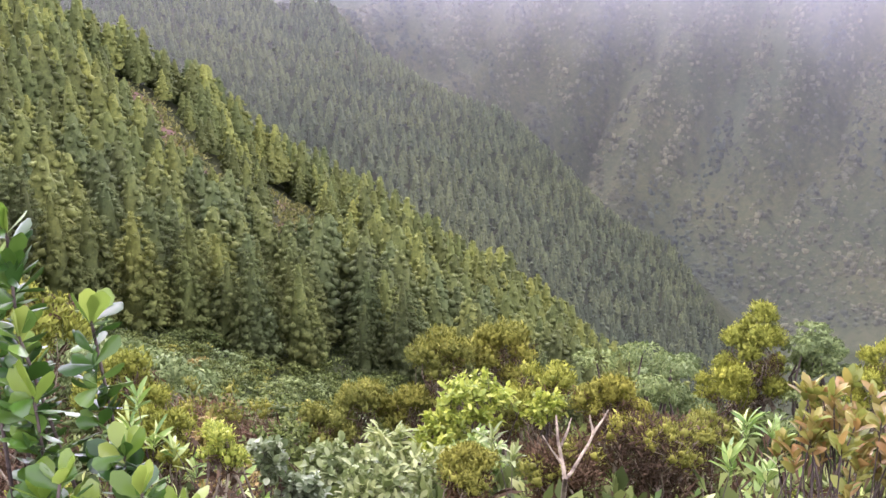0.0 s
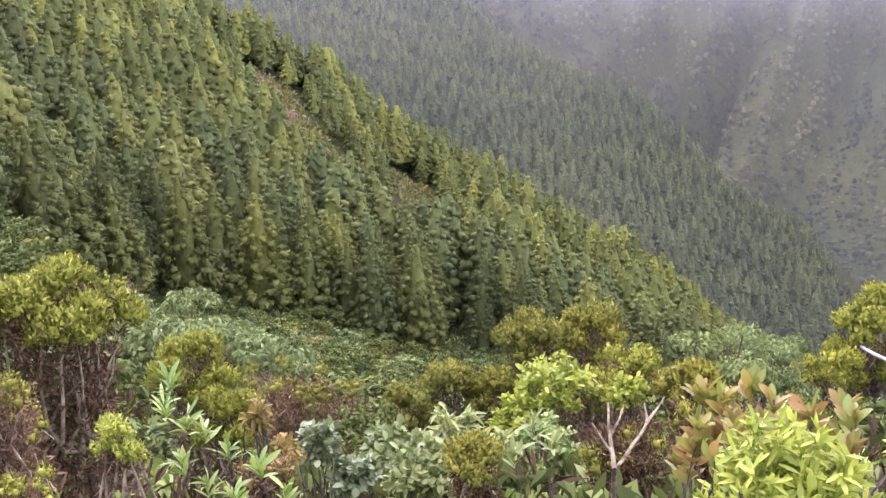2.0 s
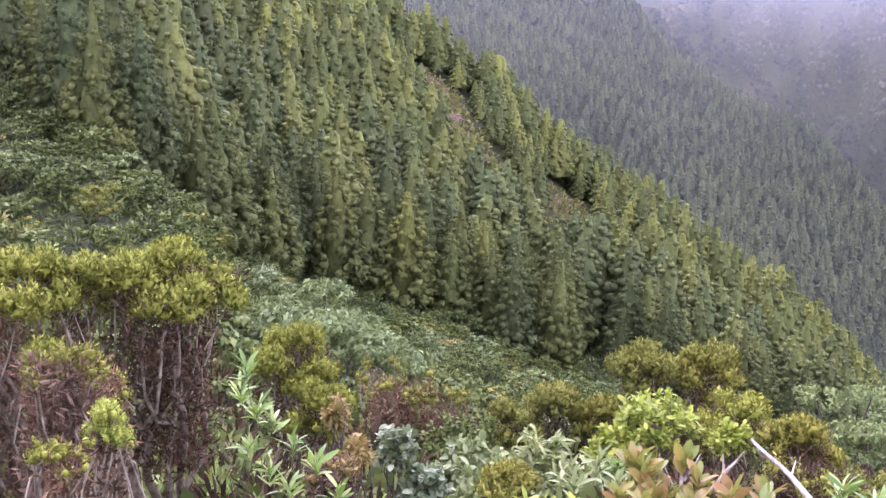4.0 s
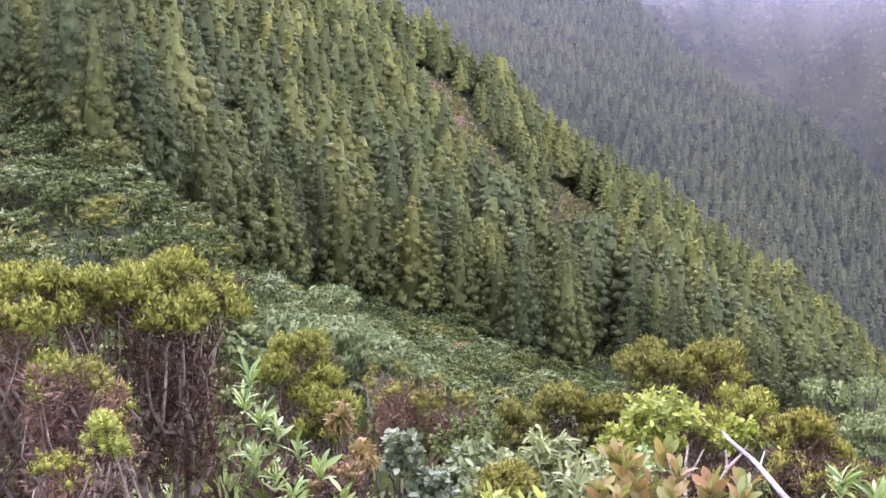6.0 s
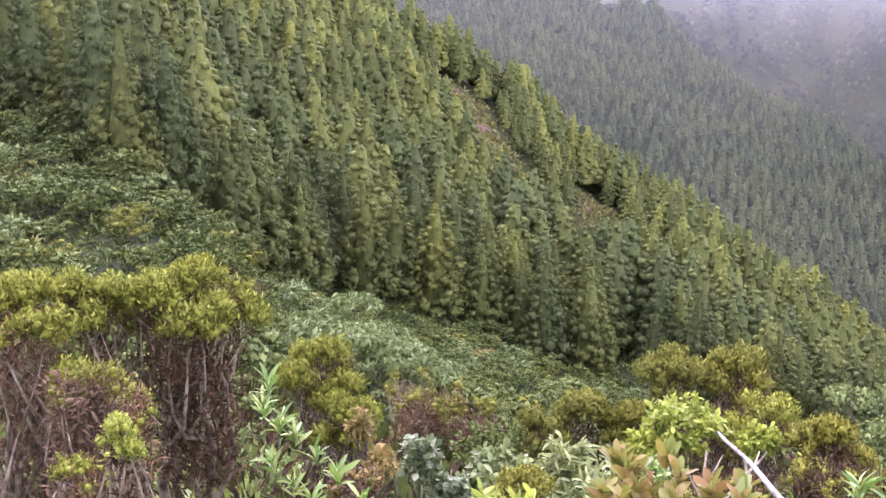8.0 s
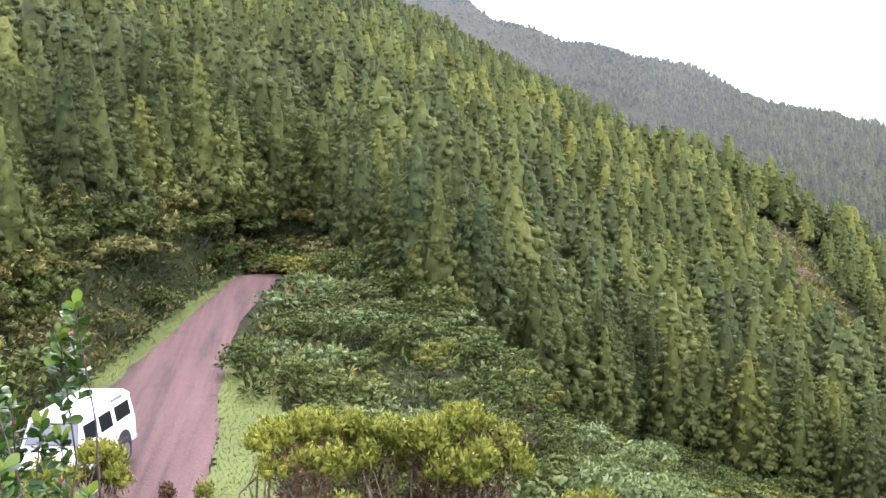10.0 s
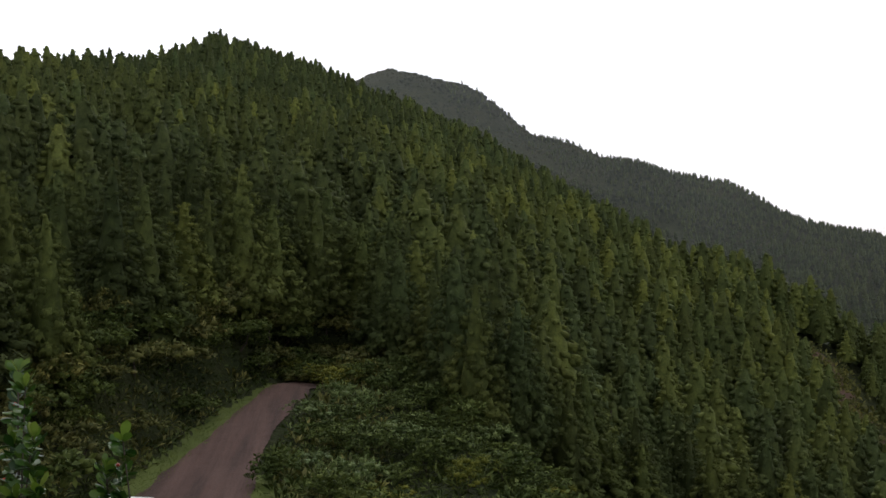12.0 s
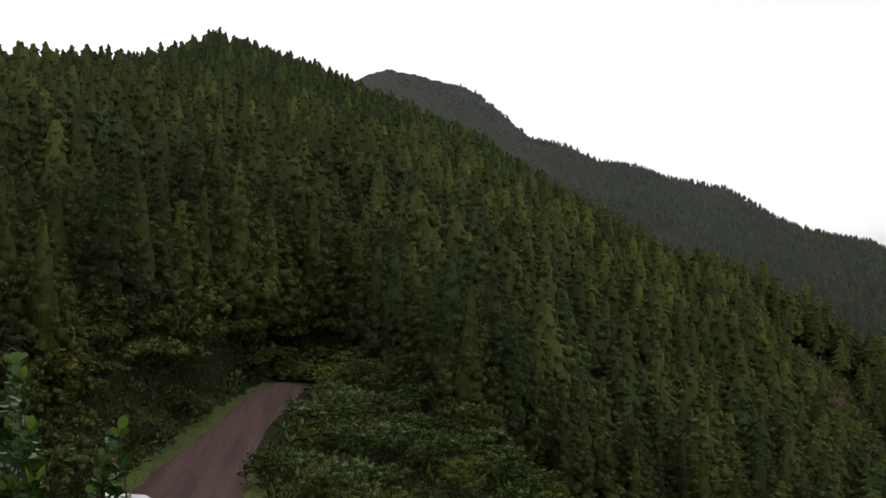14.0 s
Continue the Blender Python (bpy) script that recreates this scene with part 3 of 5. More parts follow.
def plant_forest():
    X, Y, r, b, rng = scatter(11, -26, 63, 40, 376, 3.5)
    keep = (r > forest_edge(b) + rng.uniform(-1.5, 2.5, len(r))) & (r < forest_rim(b)) & (road_gap(X, Y) > np.where(Y > 43, 3.2, 5.2))
    keep &= scar_gap(X, Y) > 0.9 * (wobble(X, Y, 31, 8) > 0.1)
    X, Y, r, b = X[keep], Y[keep], r[keep], b[keep]
    H = tree_height(r, rng) * (1 + 0.09 * wobble(X, Y, 40, 77))
    H = H * np.where(r > 100, np.clip(0.52 + scar_gap(X, Y) / 16, 0.5, 1), 1)
    lead = r - forest_edge(b)
    order = np.argsort(lead + 0.12 * r)
    close = order[:115]
    kinds = []
    for s in range(8):
        slim = (2.3, 2.55, 2.1, 2.7, 2.4, 2.5, 2.2, 2.6)[s]
        tree = thing("conifer_tree", (0, 0, 0), "tall dense dark green plantation conifer with drooping tufts", "tree", "conifers along the forest edge")
        part("trunk", tube([(0, 0, -0.8), (0.02, 0.03, 4.0), (0, 0, 9.0)], (0.19, 0.13, 0.03)), BARK, tree)
        part("crown", conifer_arrays(40 + s, 10.0, slim, 115, 32, 14, CHUNK, 0.74, 0.45, 3.4, 0.56, 0.0, 0.6), WOOD_TONES[s % 4], tree, kind="stuff")
        kinds.append(tree)
    used = set()
    for n, i in enumerate(close):
        s = H[i] / 10.0
        w = s * rng.uniform(0.9, 1.2)
        m = pose(X[i], Y[i], float(height(X[i], Y[i])) - 0.1, rng.uniform(-2, 2), rng.uniform(-2, 2), rng.uniform(0, 360)) @ Matrix.Diagonal((w, w, s, 1))
        # Left of bearing 36 the darker, deep-toned kinds are drawn more often.
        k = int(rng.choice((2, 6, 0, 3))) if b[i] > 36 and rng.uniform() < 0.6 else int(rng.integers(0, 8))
        if k not in used:
            kinds[k].matrix_world = m
            used.add(k)
        else:
            ob = copy_thing(kinds[k], pose(0, 0, 0))
            ob.matrix_basis = m
    rest = order[115:]
    near, beyond, last = rest[r[rest] < 115], rest[(r[rest] >= 115) & (r[rest] < 190)], rest[r[rest] >= 190]
    woods("plantation_forest", X[near], Y[near], H[near], 21, 60, 11, "dense plantation of dark green conifers on the slope", 10, puff=2.75, low=0.1)
    woods("upper_forest", X[beyond], Y[beyond], H[beyond], 22, 26, 4, "dense plantation of dark green conifers along the spur", 8, puff=1.95, low=0.2)
    woods("crest_forest", X[last], Y[last], H[last], 23, 15, 3, "dense plantation of dark green conifers up to the crest", 6, puff=1.5, low=0.25)


def woods(name, X, Y, H, seed, bunches, per, label, core=6, tones=None, wide=(2.2, 2.7), blunt=0.74, puff=2.6, low=0.0):
    """Many trees joined in one mesh, past those that can be counted."""
    rng = rng_of(seed)
    Z, shapes = height(X, Y), 12
    tones = tones or WOOD_TONES
    lots = [conifer_arrays(seed + 100 + s, 10.0, rng.uniform(*wide), bunches, per, core, CHUNK, blunt, 0.74, puff, 0.7 if bunches > 40 else 0.8, low, 0.85 if bunches > 12 else 1.0) for s in range(shapes)]
    V, F, N, own, base = [], [], [], [], 0
    for i in range(len(X)):
        v, f, q = lots[rng.integers(0, shapes)]
        s, a = H[i] / 10, rng.uniform(0, 6.28)
        w = s * rng.uniform(0.88, 1.25)
        c, d = math.cos(a), math.sin(a)
        V.append(np.stack([(v[:, 0] * c - v[:, 1] * d) * w + X[i], (v[:, 0] * d + v[:, 1] * c) * w + Y[i], v[:, 2] * s + Z[i] - 0.2], 1))
        N.append(np.stack([q[:, 0] * c - q[:, 1] * d, q[:, 0] * d + q[:, 1] * c, q[:, 2]], 1))
        F.append(f + base)
        # More than half the trees left of bearing 36 take the darker deep tone.
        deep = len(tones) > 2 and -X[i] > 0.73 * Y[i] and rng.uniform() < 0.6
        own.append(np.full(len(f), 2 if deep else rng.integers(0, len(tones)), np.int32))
        base += len(v)
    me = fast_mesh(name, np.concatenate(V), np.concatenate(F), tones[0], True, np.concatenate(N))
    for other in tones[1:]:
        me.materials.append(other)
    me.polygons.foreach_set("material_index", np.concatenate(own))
    tagged(new(name, me), label, "forest", kind="stuff")


plant_forest()


def plant_far_woods():
    X, Y, r, b, rng = scatter(12, -20, 34, 275, 605, 3.8)
    rim = np.interp(b, (-20, -14, -5, 5, 12, 31), (400, 455, 505, 585, 603, 603))
    keep = (r < rim) & ((b < 17) | (rng.uniform(size=len(r)) < np.interp(b, (17, 22, 27, 34), (1.0, 0.9, 0.5, 0.1)) + 0.3 * wobble(X, Y, 120, 17)))
    X, Y, r, b = X[keep], Y[keep], r[keep], b[keep]
    H = rng.uniform(4.8, 7.0, len(r)) * np.interp(r, (300, 440), (1.35, 1.0)) * np.interp(b, (8, 13, 20, 30), (1.0, 0.66, 0.55, 0.5))
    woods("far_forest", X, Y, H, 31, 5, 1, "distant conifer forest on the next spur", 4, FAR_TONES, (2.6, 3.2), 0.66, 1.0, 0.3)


plant_far_woods()


def plant_scrub():
    """Low scrub on the far walls and on the bare hill."""
    lots = []
    for seed, b0, b1, near, far, step, size in ((13, -28, 13, 460, 830, 3.5, 2.2), (14, 8, 46, 390, 640, 2.9, 1.3)):
        X, Y, r, b, rng = scatter(seed, b0, b1, near, far, step)
        C = np.stack([X, Y, height(X, Y) - size * 0.1], 1)
        V, F = pads(C, size * 0.6 * rng.uniform(0.4, 1.5, len(X)), rng, CHUNK, 0.35, 1.15)
        lots.append((V, F, unit(unit(V - np.repeat(C, 8, axis=0)) * 0.6 + np.array((0, -0.35, 0.8)))))
    V, F, N = joined(*lots)
    tagged(new("far_scrub", fast_mesh("far_scrub", V, F, MOOR, True, N)), "low olive green scrub on the far mountain walls", "scrub", kind="stuff")


plant_scrub()
for line, half in SCARS[:2]:
    ribbon("bare_gully", line, -half * 0.5, half * 0.5, 0.08, SCAR, "bare reddish soil of a narrow gully through the trees", "soil", 0.5, 120)


def gully_brush():
    """Dry brush and low seedlings that grow over the bare gullies."""
    rng = rng_of(57)
    lots = []
    for line, half in SCARS[:2]:
        line = fine_line(line, 120)
        i = rng.integers(0, 120, 330)
        X, Y = line[i, 0] + rng.normal(size=330) * half * 0.6, line[i, 1] + rng.normal(size=330) * half * 0.6
        s = rng.uniform(0.3, 0.95, 330)
        lots.append(tufts(np.stack([X, Y, height(X, Y) + s * 0.5], 1), s, 16, rng, None, 1.0, 0.4, 0.5))
    V, F = joined(*lots)
    tagged(new("gully_brush", fast_mesh("gully_brush", V, F, BRUSH)), "brownish low brush over the bare gullies", "undergrowth", kind="stuff")


gully_brush()


# ---- see-through sheets standing in for valley haze and cloud on the far mountain ----
# Pale veil that paints haze over what lies behind, denser with height.
def haze_sheet_material(name, thin, thick, low, high, side0, side1):
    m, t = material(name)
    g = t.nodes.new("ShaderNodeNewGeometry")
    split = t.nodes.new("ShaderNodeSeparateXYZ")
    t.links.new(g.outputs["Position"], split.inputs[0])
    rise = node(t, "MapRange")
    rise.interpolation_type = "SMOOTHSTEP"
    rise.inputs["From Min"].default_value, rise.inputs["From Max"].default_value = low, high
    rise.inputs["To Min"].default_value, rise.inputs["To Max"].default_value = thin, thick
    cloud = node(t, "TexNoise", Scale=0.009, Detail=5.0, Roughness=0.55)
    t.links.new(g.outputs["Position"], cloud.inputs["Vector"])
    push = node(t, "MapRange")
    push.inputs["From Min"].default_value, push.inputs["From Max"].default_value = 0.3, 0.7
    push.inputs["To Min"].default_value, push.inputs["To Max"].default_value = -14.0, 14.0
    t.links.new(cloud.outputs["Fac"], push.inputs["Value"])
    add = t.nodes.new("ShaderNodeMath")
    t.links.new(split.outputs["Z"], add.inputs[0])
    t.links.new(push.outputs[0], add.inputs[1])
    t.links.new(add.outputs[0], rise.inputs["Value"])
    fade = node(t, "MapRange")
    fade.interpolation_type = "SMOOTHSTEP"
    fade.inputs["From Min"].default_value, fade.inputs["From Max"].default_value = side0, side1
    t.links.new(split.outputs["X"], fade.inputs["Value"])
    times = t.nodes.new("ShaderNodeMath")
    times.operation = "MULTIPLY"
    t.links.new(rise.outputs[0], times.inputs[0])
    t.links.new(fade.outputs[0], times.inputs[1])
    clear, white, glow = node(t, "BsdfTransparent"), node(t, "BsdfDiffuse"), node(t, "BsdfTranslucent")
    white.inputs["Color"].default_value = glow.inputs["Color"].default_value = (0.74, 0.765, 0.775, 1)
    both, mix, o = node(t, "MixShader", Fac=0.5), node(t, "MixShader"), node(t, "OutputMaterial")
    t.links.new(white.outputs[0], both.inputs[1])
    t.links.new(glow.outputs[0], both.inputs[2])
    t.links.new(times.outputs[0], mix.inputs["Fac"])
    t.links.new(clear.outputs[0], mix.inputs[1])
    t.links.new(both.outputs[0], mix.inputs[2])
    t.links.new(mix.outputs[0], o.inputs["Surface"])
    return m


# An upright curved sheet that imitates haze; it has no depth of its own.
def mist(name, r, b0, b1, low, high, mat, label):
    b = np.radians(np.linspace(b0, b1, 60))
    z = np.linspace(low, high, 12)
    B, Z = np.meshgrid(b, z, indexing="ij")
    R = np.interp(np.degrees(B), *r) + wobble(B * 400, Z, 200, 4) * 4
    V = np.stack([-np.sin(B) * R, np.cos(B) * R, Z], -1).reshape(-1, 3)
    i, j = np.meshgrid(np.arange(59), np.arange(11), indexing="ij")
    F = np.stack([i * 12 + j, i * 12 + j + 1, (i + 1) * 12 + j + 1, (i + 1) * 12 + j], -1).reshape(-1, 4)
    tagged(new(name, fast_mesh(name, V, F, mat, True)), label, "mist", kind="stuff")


mist("valley_haze_sheet", ((-50, 22, 30, 50), (268, 268, 400, 400)), -50, 45, -160, 130, haze_sheet_material("thin_valley_haze", 0.03, 0.11, -60, 30, -900, -800), "thin see-through sheet standing in for grey haze in the valley")
mist("mountain_haze_sheet", ((-50, -20, -14, -5, 5, 12), (430, 430, 485, 535, 612, 622)), -50, 12, -230, 90, haze_sheet_material("grey_mountain_haze", 0.035, 0.27, -52, 20, -160, 0), "see-through sheet standing in for low cloud and haze before the far mountain wall")


# ---- shrubs ----
def blades(P, D, L, W, rng, profile_w=(0.1, 0.42, 0.8, 1.0, 0.3), fold=0.18, curl=0.12, up=(0, 0, 1.0)):
    """Broad leaves of eight faces, folded along the midrib and curled back at the tip."""
    n = len(P)
    D = unit(D)
    S = unit(np.cross(D, np.array(up) + rng.normal(size=(n, 3)) * 0.45))
    N = np.cross(S, D)
    L, W = np.broadcast_to(L, n), np.broadcast_to(W, n)
    rows = []
    for s, w in zip((0.0, 0.3, 0.58, 0.84, 1.0), profile_w):
        mid = P + D * (L * s)[:, None] - N * (L * curl * s * s)[:, None]
        edge = S * (W * w * 0.5)[:, None]
        lift = N * (W * w * fold)[:, None]
        rows.append(np.stack([mid - edge + lift, mid, mid + edge + lift], 1))
    V = np.stack(rows, 1).reshape(-1, 3)
    one = np.array([(r * 3 + c, r * 3 + c + 1, r * 3 + c + 4, r * 3 + c + 3) for r in range(4) for c in range(2)])
    F = (np.arange(n)[:, None, None] * 15 + one[None]).reshape(-1, 4)
    return V, F


def bent(a, b, rng, bow=0.15, count=6):
    """A gently crooked line from a to b."""
    a, b = np.asarray(a, float), np.asarray(b, float)
    s = np.linspace(0, 1, count)[:, None]
    length = np.linalg.norm(b - a)
    kink = sum(rng.normal(size=3) * np.sin(np.pi * s * k) / k for k in (1, 2, 3))
    return a + (b - a) * s + kink * length * bow * 0.45


LANCE, OBOVATE, OVAL = (0.15, 0.75, 1.0, 0.65, 0.04), (0.1, 0.5, 0.95, 0.86, 0.16), (0.2, 0.85, 1.0, 0.7, 0.08)


def shrub_proto(name, mat, seed, label, group, R=1.15, H=1.3, n=80, k=12, flat=0.5, width=0.5, size=0.27):
    """A dense, layered shrub with an uneven outline."""
    rng = rng_of(seed)
    ob = thing(name, (0, 0, 0), label, "shrub", group)
    lobes = np.stack([rng.uniform(-0.6, 0.6, 6) * R, rng.uniform(-0.6, 0.6, 6) * R, H * rng.uniform(0.35, 0.72, 6)], 1)
    which = rng.integers(0, 6, n)
    way = unit(rng.normal(size=(n, 3)))
    way[:, 2] = np.abs(way[:, 2]) * 1.0 - 0.15
    C = lobes[which] + way * np.array((0.52 * R, 0.52 * R, H * 0.32)) * rng.uniform(0.75, 1.1, (n, 1))
    C[:, 2] = np.maximum(C[:, 2], 0.05)
    s = size * rng.uniform(0.7, 1.3, n)
    lot = joined(pads(C[::3], s[::3] * 0.48, rng, CHUNK, 0.35, 0.6),
                 clumps(C, s, k + 4, rng, way * np.array((1, 1, 0.4)), 0.5, width, 0.5, 0.1, 0.6, 0.6, (0.35, 1.05)))
    part("stem", tube(bent((0, 0, -0.4), lobes[0] * np.array((0.8, 0.8, 0.9)), rng), np.linspace(0.06, 0.012, 6), 5), BARK, ob)
    part("foliage", lot, mat, ob, kind="stuff")
    return ob


def spread(protos, spots, rng, drop=0.1, size=(0.8, 1.3)):
    """Plants copies of the shrubs at the spots; the first of each kind is the one that was built."""
    used = [False] * len(protos)
    for x, y, kind in spots:
        s = rng.uniform(*size)
        m = pose(x, y, float(height(x, y)) - drop, rng.uniform(-6, 6), rng.uniform(-6, 6), rng.uniform(0, 360)) @ Matrix.Diagonal(
            (s * rng.uniform(0.85, 1.25), s * rng.uniform(0.85, 1.25), s * rng.uniform(0.75, 1.15), 1))
        ob = protos[kind]
        if used[kind]:
            ob = copy_thing(ob, pose(0, 0, 0))
        ob.matrix_basis = m
        used[kind] = True
    for ob, done in zip(protos, used):
        if not done:
            ob.matrix_basis = pose(-17.5, 33.5, float(height(-17.5, 33.5)) - drop)


def plant_shrubs():
    slope = "shrubs on the slope below the track"
    protos = [shrub_proto("laurel_shrub", SHRUB, 201, "dense dark green evergreen shrub on the slope", slope),
              shrub_proto("laurel_shrub", SHRUB, 202, "dense dark green evergreen shrub on the slope", slope, 1.3, 1.2, 84),
              shrub_proto("laurel_shrub", SHRUB, 203, "dense dark green evergreen shrub on the slope", slope, 1.0, 1.5, 78),
              shrub_proto("juniper_shrub", JUNIPER, 204, "spreading blue-green juniper shrub on the slope", slope, 1.4, 1.1, 84, 11, 0.9, 0.3, 0.28),
              shrub_proto("heath_shrub", HEATH_FAR, 205, "olive green tree heath shrub on the slope", slope, 1.0, 1.3, 85, 12, 0.9, 0.22, 0.22),
              shrub_proto("rusty_shrub", ORANGE, 206, "low shrub with rusty orange and yellow leaves", slope, 0.8, 0.8, 90)]
    X, Y, r, b, rng = scatter(41, -34, 44, 12, 88, 2.25)
    gap = road_gap(X, Y)
    keep = (r < forest_edge(b) + 2) & (gap > np.where(Y < 25.4, 4.5, np.where(r > 58, 1.0, road_half(Y) + 0.9))) & ((b > 17) | (r > 19))
    keep &= (b > 1) | ((r < 34) & (rng.uniform(size=len(r)) < 0.7))
    keep &= (b < 1) | (r > 16)
    keep &= (r < 62) | (rng.uniform(size=len(r)) < 0.75)
    X, Y, b, r = X[keep], Y[keep], b[keep], r[keep]
    draw = rng.uniform(size=len(X))
    green = 0.25 * (wobble(X, Y, 14, 31) + 0.4)
    kinds = np.where(draw < 0.84 - green * 0.5, rng.integers(0, 3, len(X)), np.where(draw < 0.90, 3, np.where(draw < 0.992, 4, 5)))
    spread(protos, zip(X, Y, kinds), rng, 0.15, (0.85, 1.3))
    bank = "brush on the bank above the track"
    protos = [shrub_proto("bank_shrub", BRUSH, 211, "dark brownish green brush on the steep bank", bank, 1.1, 1.3, 80, 12, 0.4, 0.35),
              shrub_proto("bank_shrub", BRUSH, 212, "dark brownish green brush on the steep bank", bank, 1.3, 1.0, 80, 12, 0.4, 0.35),
              shrub_proto("bank_shrub", SHRUB, 213, "deep green leafy shrub on the steep bank", bank, 1.2, 1.5, 90),
              shrub_proto("bank_shrub", HEATH_DRY, 214, "dry brown heath brush on the steep bank", bank, 1.0, 0.9, 80, 12, 0.4, 0.25)]
    X, Y, r, b, rng = scatter(42, 36.5, 66, 26, 77, 1.75)
    gap = road_gap(X, Y)
    east = np.interp(Y, ROAD_FINE[::-1, 1], ROAD_FINE[::-1, 0])
    keep = (gap > np.where(r > 60, 0.0, road_half(Y) + 1.7)) & (gap < np.where(b < 43.5, 22, 14)) & ((X < east) | (r > 55)) & (r < forest_edge(b) + np.where(b < 43.5, 18, 9))
    X, Y = X[keep], Y[keep]
    draw = rng.uniform(size=len(X))
    spread(protos, zip(X, Y, np.where(draw < 0.3, 0, np.where(draw < 0.6, 1, np.where(draw < 0.99, 2, 3)))), rng, 0.2, (1.0, 1.7))


plant_shrubs()


# ---- tree heaths round the lookout ----
def heath(name, label, x, y, top, crown, tall, seed, heads=110, k=70, mat=None, stems=5, dry=1500, head=0.13, bare=None, lean=(0, 0), squat=0.55, slender=1.0, group="tree heaths round the lookout"):
    """A tree heath: crooked lichened stems, a mass of dry brown twigs and a domed crown of dense feathery heads."""
    rng = rng_of(seed)
    ground = float(height(x, y))
    ob = thing(name, (x, y, ground - 0.1), label, "shrub", group)
    H = top - ground + 0.1
    n, boughs = int(heads * 1.5), max(3, heads // 9)
    head, k = head * 0.82, int(k * 0.62)
    bt, bp = np.arccos(1 - rng.uniform(0, 1.0, boughs)), np.arange(boughs) * 2.4 + seed
    wide = crown * (0.76 if boughs > 4 else 0.5)
    B = np.stack([wide * np.sin(bt) * np.cos(bp), wide * np.sin(bt) * np.sin(bp), -crown * squat * 1.1 * (1 - np.cos(bt)) - crown * rng.uniform(0, 0.16, boughs)], 1)
    which = rng.integers(0, boughs, n)
    th, ph = np.arccos(1 - rng.uniform(0, 1.05, n)), rng.uniform(0, 2 * np.pi, n)
    out = np.stack([np.sin(th) * np.cos(ph), np.sin(th) * np.sin(ph), np.cos(th)], 1)
    lump = crown * 0.88 / math.sqrt(boughs) + 0.01
    C = B[which] + out * lump * rng.uniform(0.75, 1.05, (n, 1)) + np.array((lean[0], lean[1], 0))
    C[:, 2] += H - head * 0.9 - (C[:, 2]).max()
    size = head * rng.uniform(0.7, 1.25, n)
    part("foliage", joined(pads(C, size * 0.42, rng, CHUNK, 0.25, 1.0), clumps(C, size * 1.1, max(26, int(k * 1.25)), rng, out, 0.42, 0.36, 1.0, -0.4, 0.25, 0.6, (0.45, 1.0), 0.2)),
         mat or HEATH, ob, kind="stuff")
    for s in range(stems):
        a = 6.28 * s / stems + rng.uniform(-0.5, 0.5)
        foot = np.array((math.cos(a) * 0.10, math.sin(a) * 0.10, 0.0))
        knee = np.array((math.cos(a) * crown * 0.42 + lean[0] * 0.7, math.sin(a) * crown * 0.42 + lean[1] * 0.7, H * rng.uniform(0.5, 0.62)))
        thick = (0.005 + 0.019 * H * rng.uniform(0.6, 1.0)) * slender
        part("stem", tube(bent(foot, knee, rng, 0.16, 8), np.linspace(thick, thick * 0.55, 8), 7), LICHEN, ob, "crooked stem with pale lichen")
        for q in range(6):
            tip = C[rng.integers(0, n)] - out[rng.integers(0, n)] * head * 0.4
            tip = knee + (tip - knee) * 0.95 + rng.normal(size=3) * crown * 0.05
            part("branch", tube(bent(knee - (knee - foot) * rng.uniform(0, 0.3), tip, rng, 0.2, 7), np.linspace(thick * 0.42, 0.004, 7), 5), LICHEN, ob)
    if dry:
        dry = int(dry * 1.6)
        h = rng.uniform(0.2, 0.97, dry) ** 0.7
        a = rng.uniform(0, 2 * np.pi, dry)
        clump = 0.75 + 0.35 * np.sin(a * 3 + seed) * np.sin(h * 9 + seed)
        rad = crown * (0.5 + 0.48 * h) * np.sqrt(rng.uniform(0.02, 1, dry)) * clump
        low = H - crown * squat * 0.6
        P = np.stack([np.cos(a) * rad + lean[0], np.sin(a) * rad + lean[1], low * h], 1)
        D = np.stack([np.cos(a) * 0.4, np.sin(a) * 0.4, 0.5 + 0 * a], 1) + rng.normal(size=(dry, 3)) * 0.8
        L = rng.uniform(0.05, 0.13, dry) * (0.6 + 0.6 * min(crown, 1.2))
        part("dry_brush", sprays(P, D, L, 0.004 + L * 0.16, rng), bare or HEATH_DRY, ob, "dense dry brown twigs", kind="stuff")
    return ob


OLD = "old tree heath with yellow-green crown, brown twigs and lichened stems"
OLIVE = "bushy tree heath with olive and yellow-green heads"
heath("tree_heath", OLD, -4.05, 8.3, -2.43, 0.72, 0, 301, 150, 95, HEATH, 5, 3600, 0.125, lean=(0.02, 0.0), squat=0.62)
heath("tree_heath", OLD, -4.72, 7.85, -2.46, 0.36, 0, 302, 60, 90, HEATH, 3, 1500, 0.115)
heath("tree_heath", OLD, -5.05, 7.25, -2.40, 0.52, 0, 303, 90, 90, HEATH, 4, 2600, 0.12, bare=MAUVE)
heath("tree_heath", OLD, -4.35, 6.9, -2.95, 0.16, 0, 304, 14, 80, HEATH, 2, 900, 0.10, bare=MAUVE)
heath("tree_heath", OLIVE, -3.72, 10.7, -3.98, 0.48, 0, 305, 90, 80, HEATH, 4, 1300, 0.13, squat=0.95)
heath("tree_heath", OLIVE, -3.2, 10.2, -4.45, 0.34, 0, 306, 60, 80, HEATH, 3, 700, 0.13, squat=1.0)
heath("heath_sprout", "young bright yellow-green heath sprout", -1.15, 2.75, -1.29, 0.06, 0, 307, 60, 60, YELLOW, 2, 260, 0.028, squat=1.9, slender=0.25)
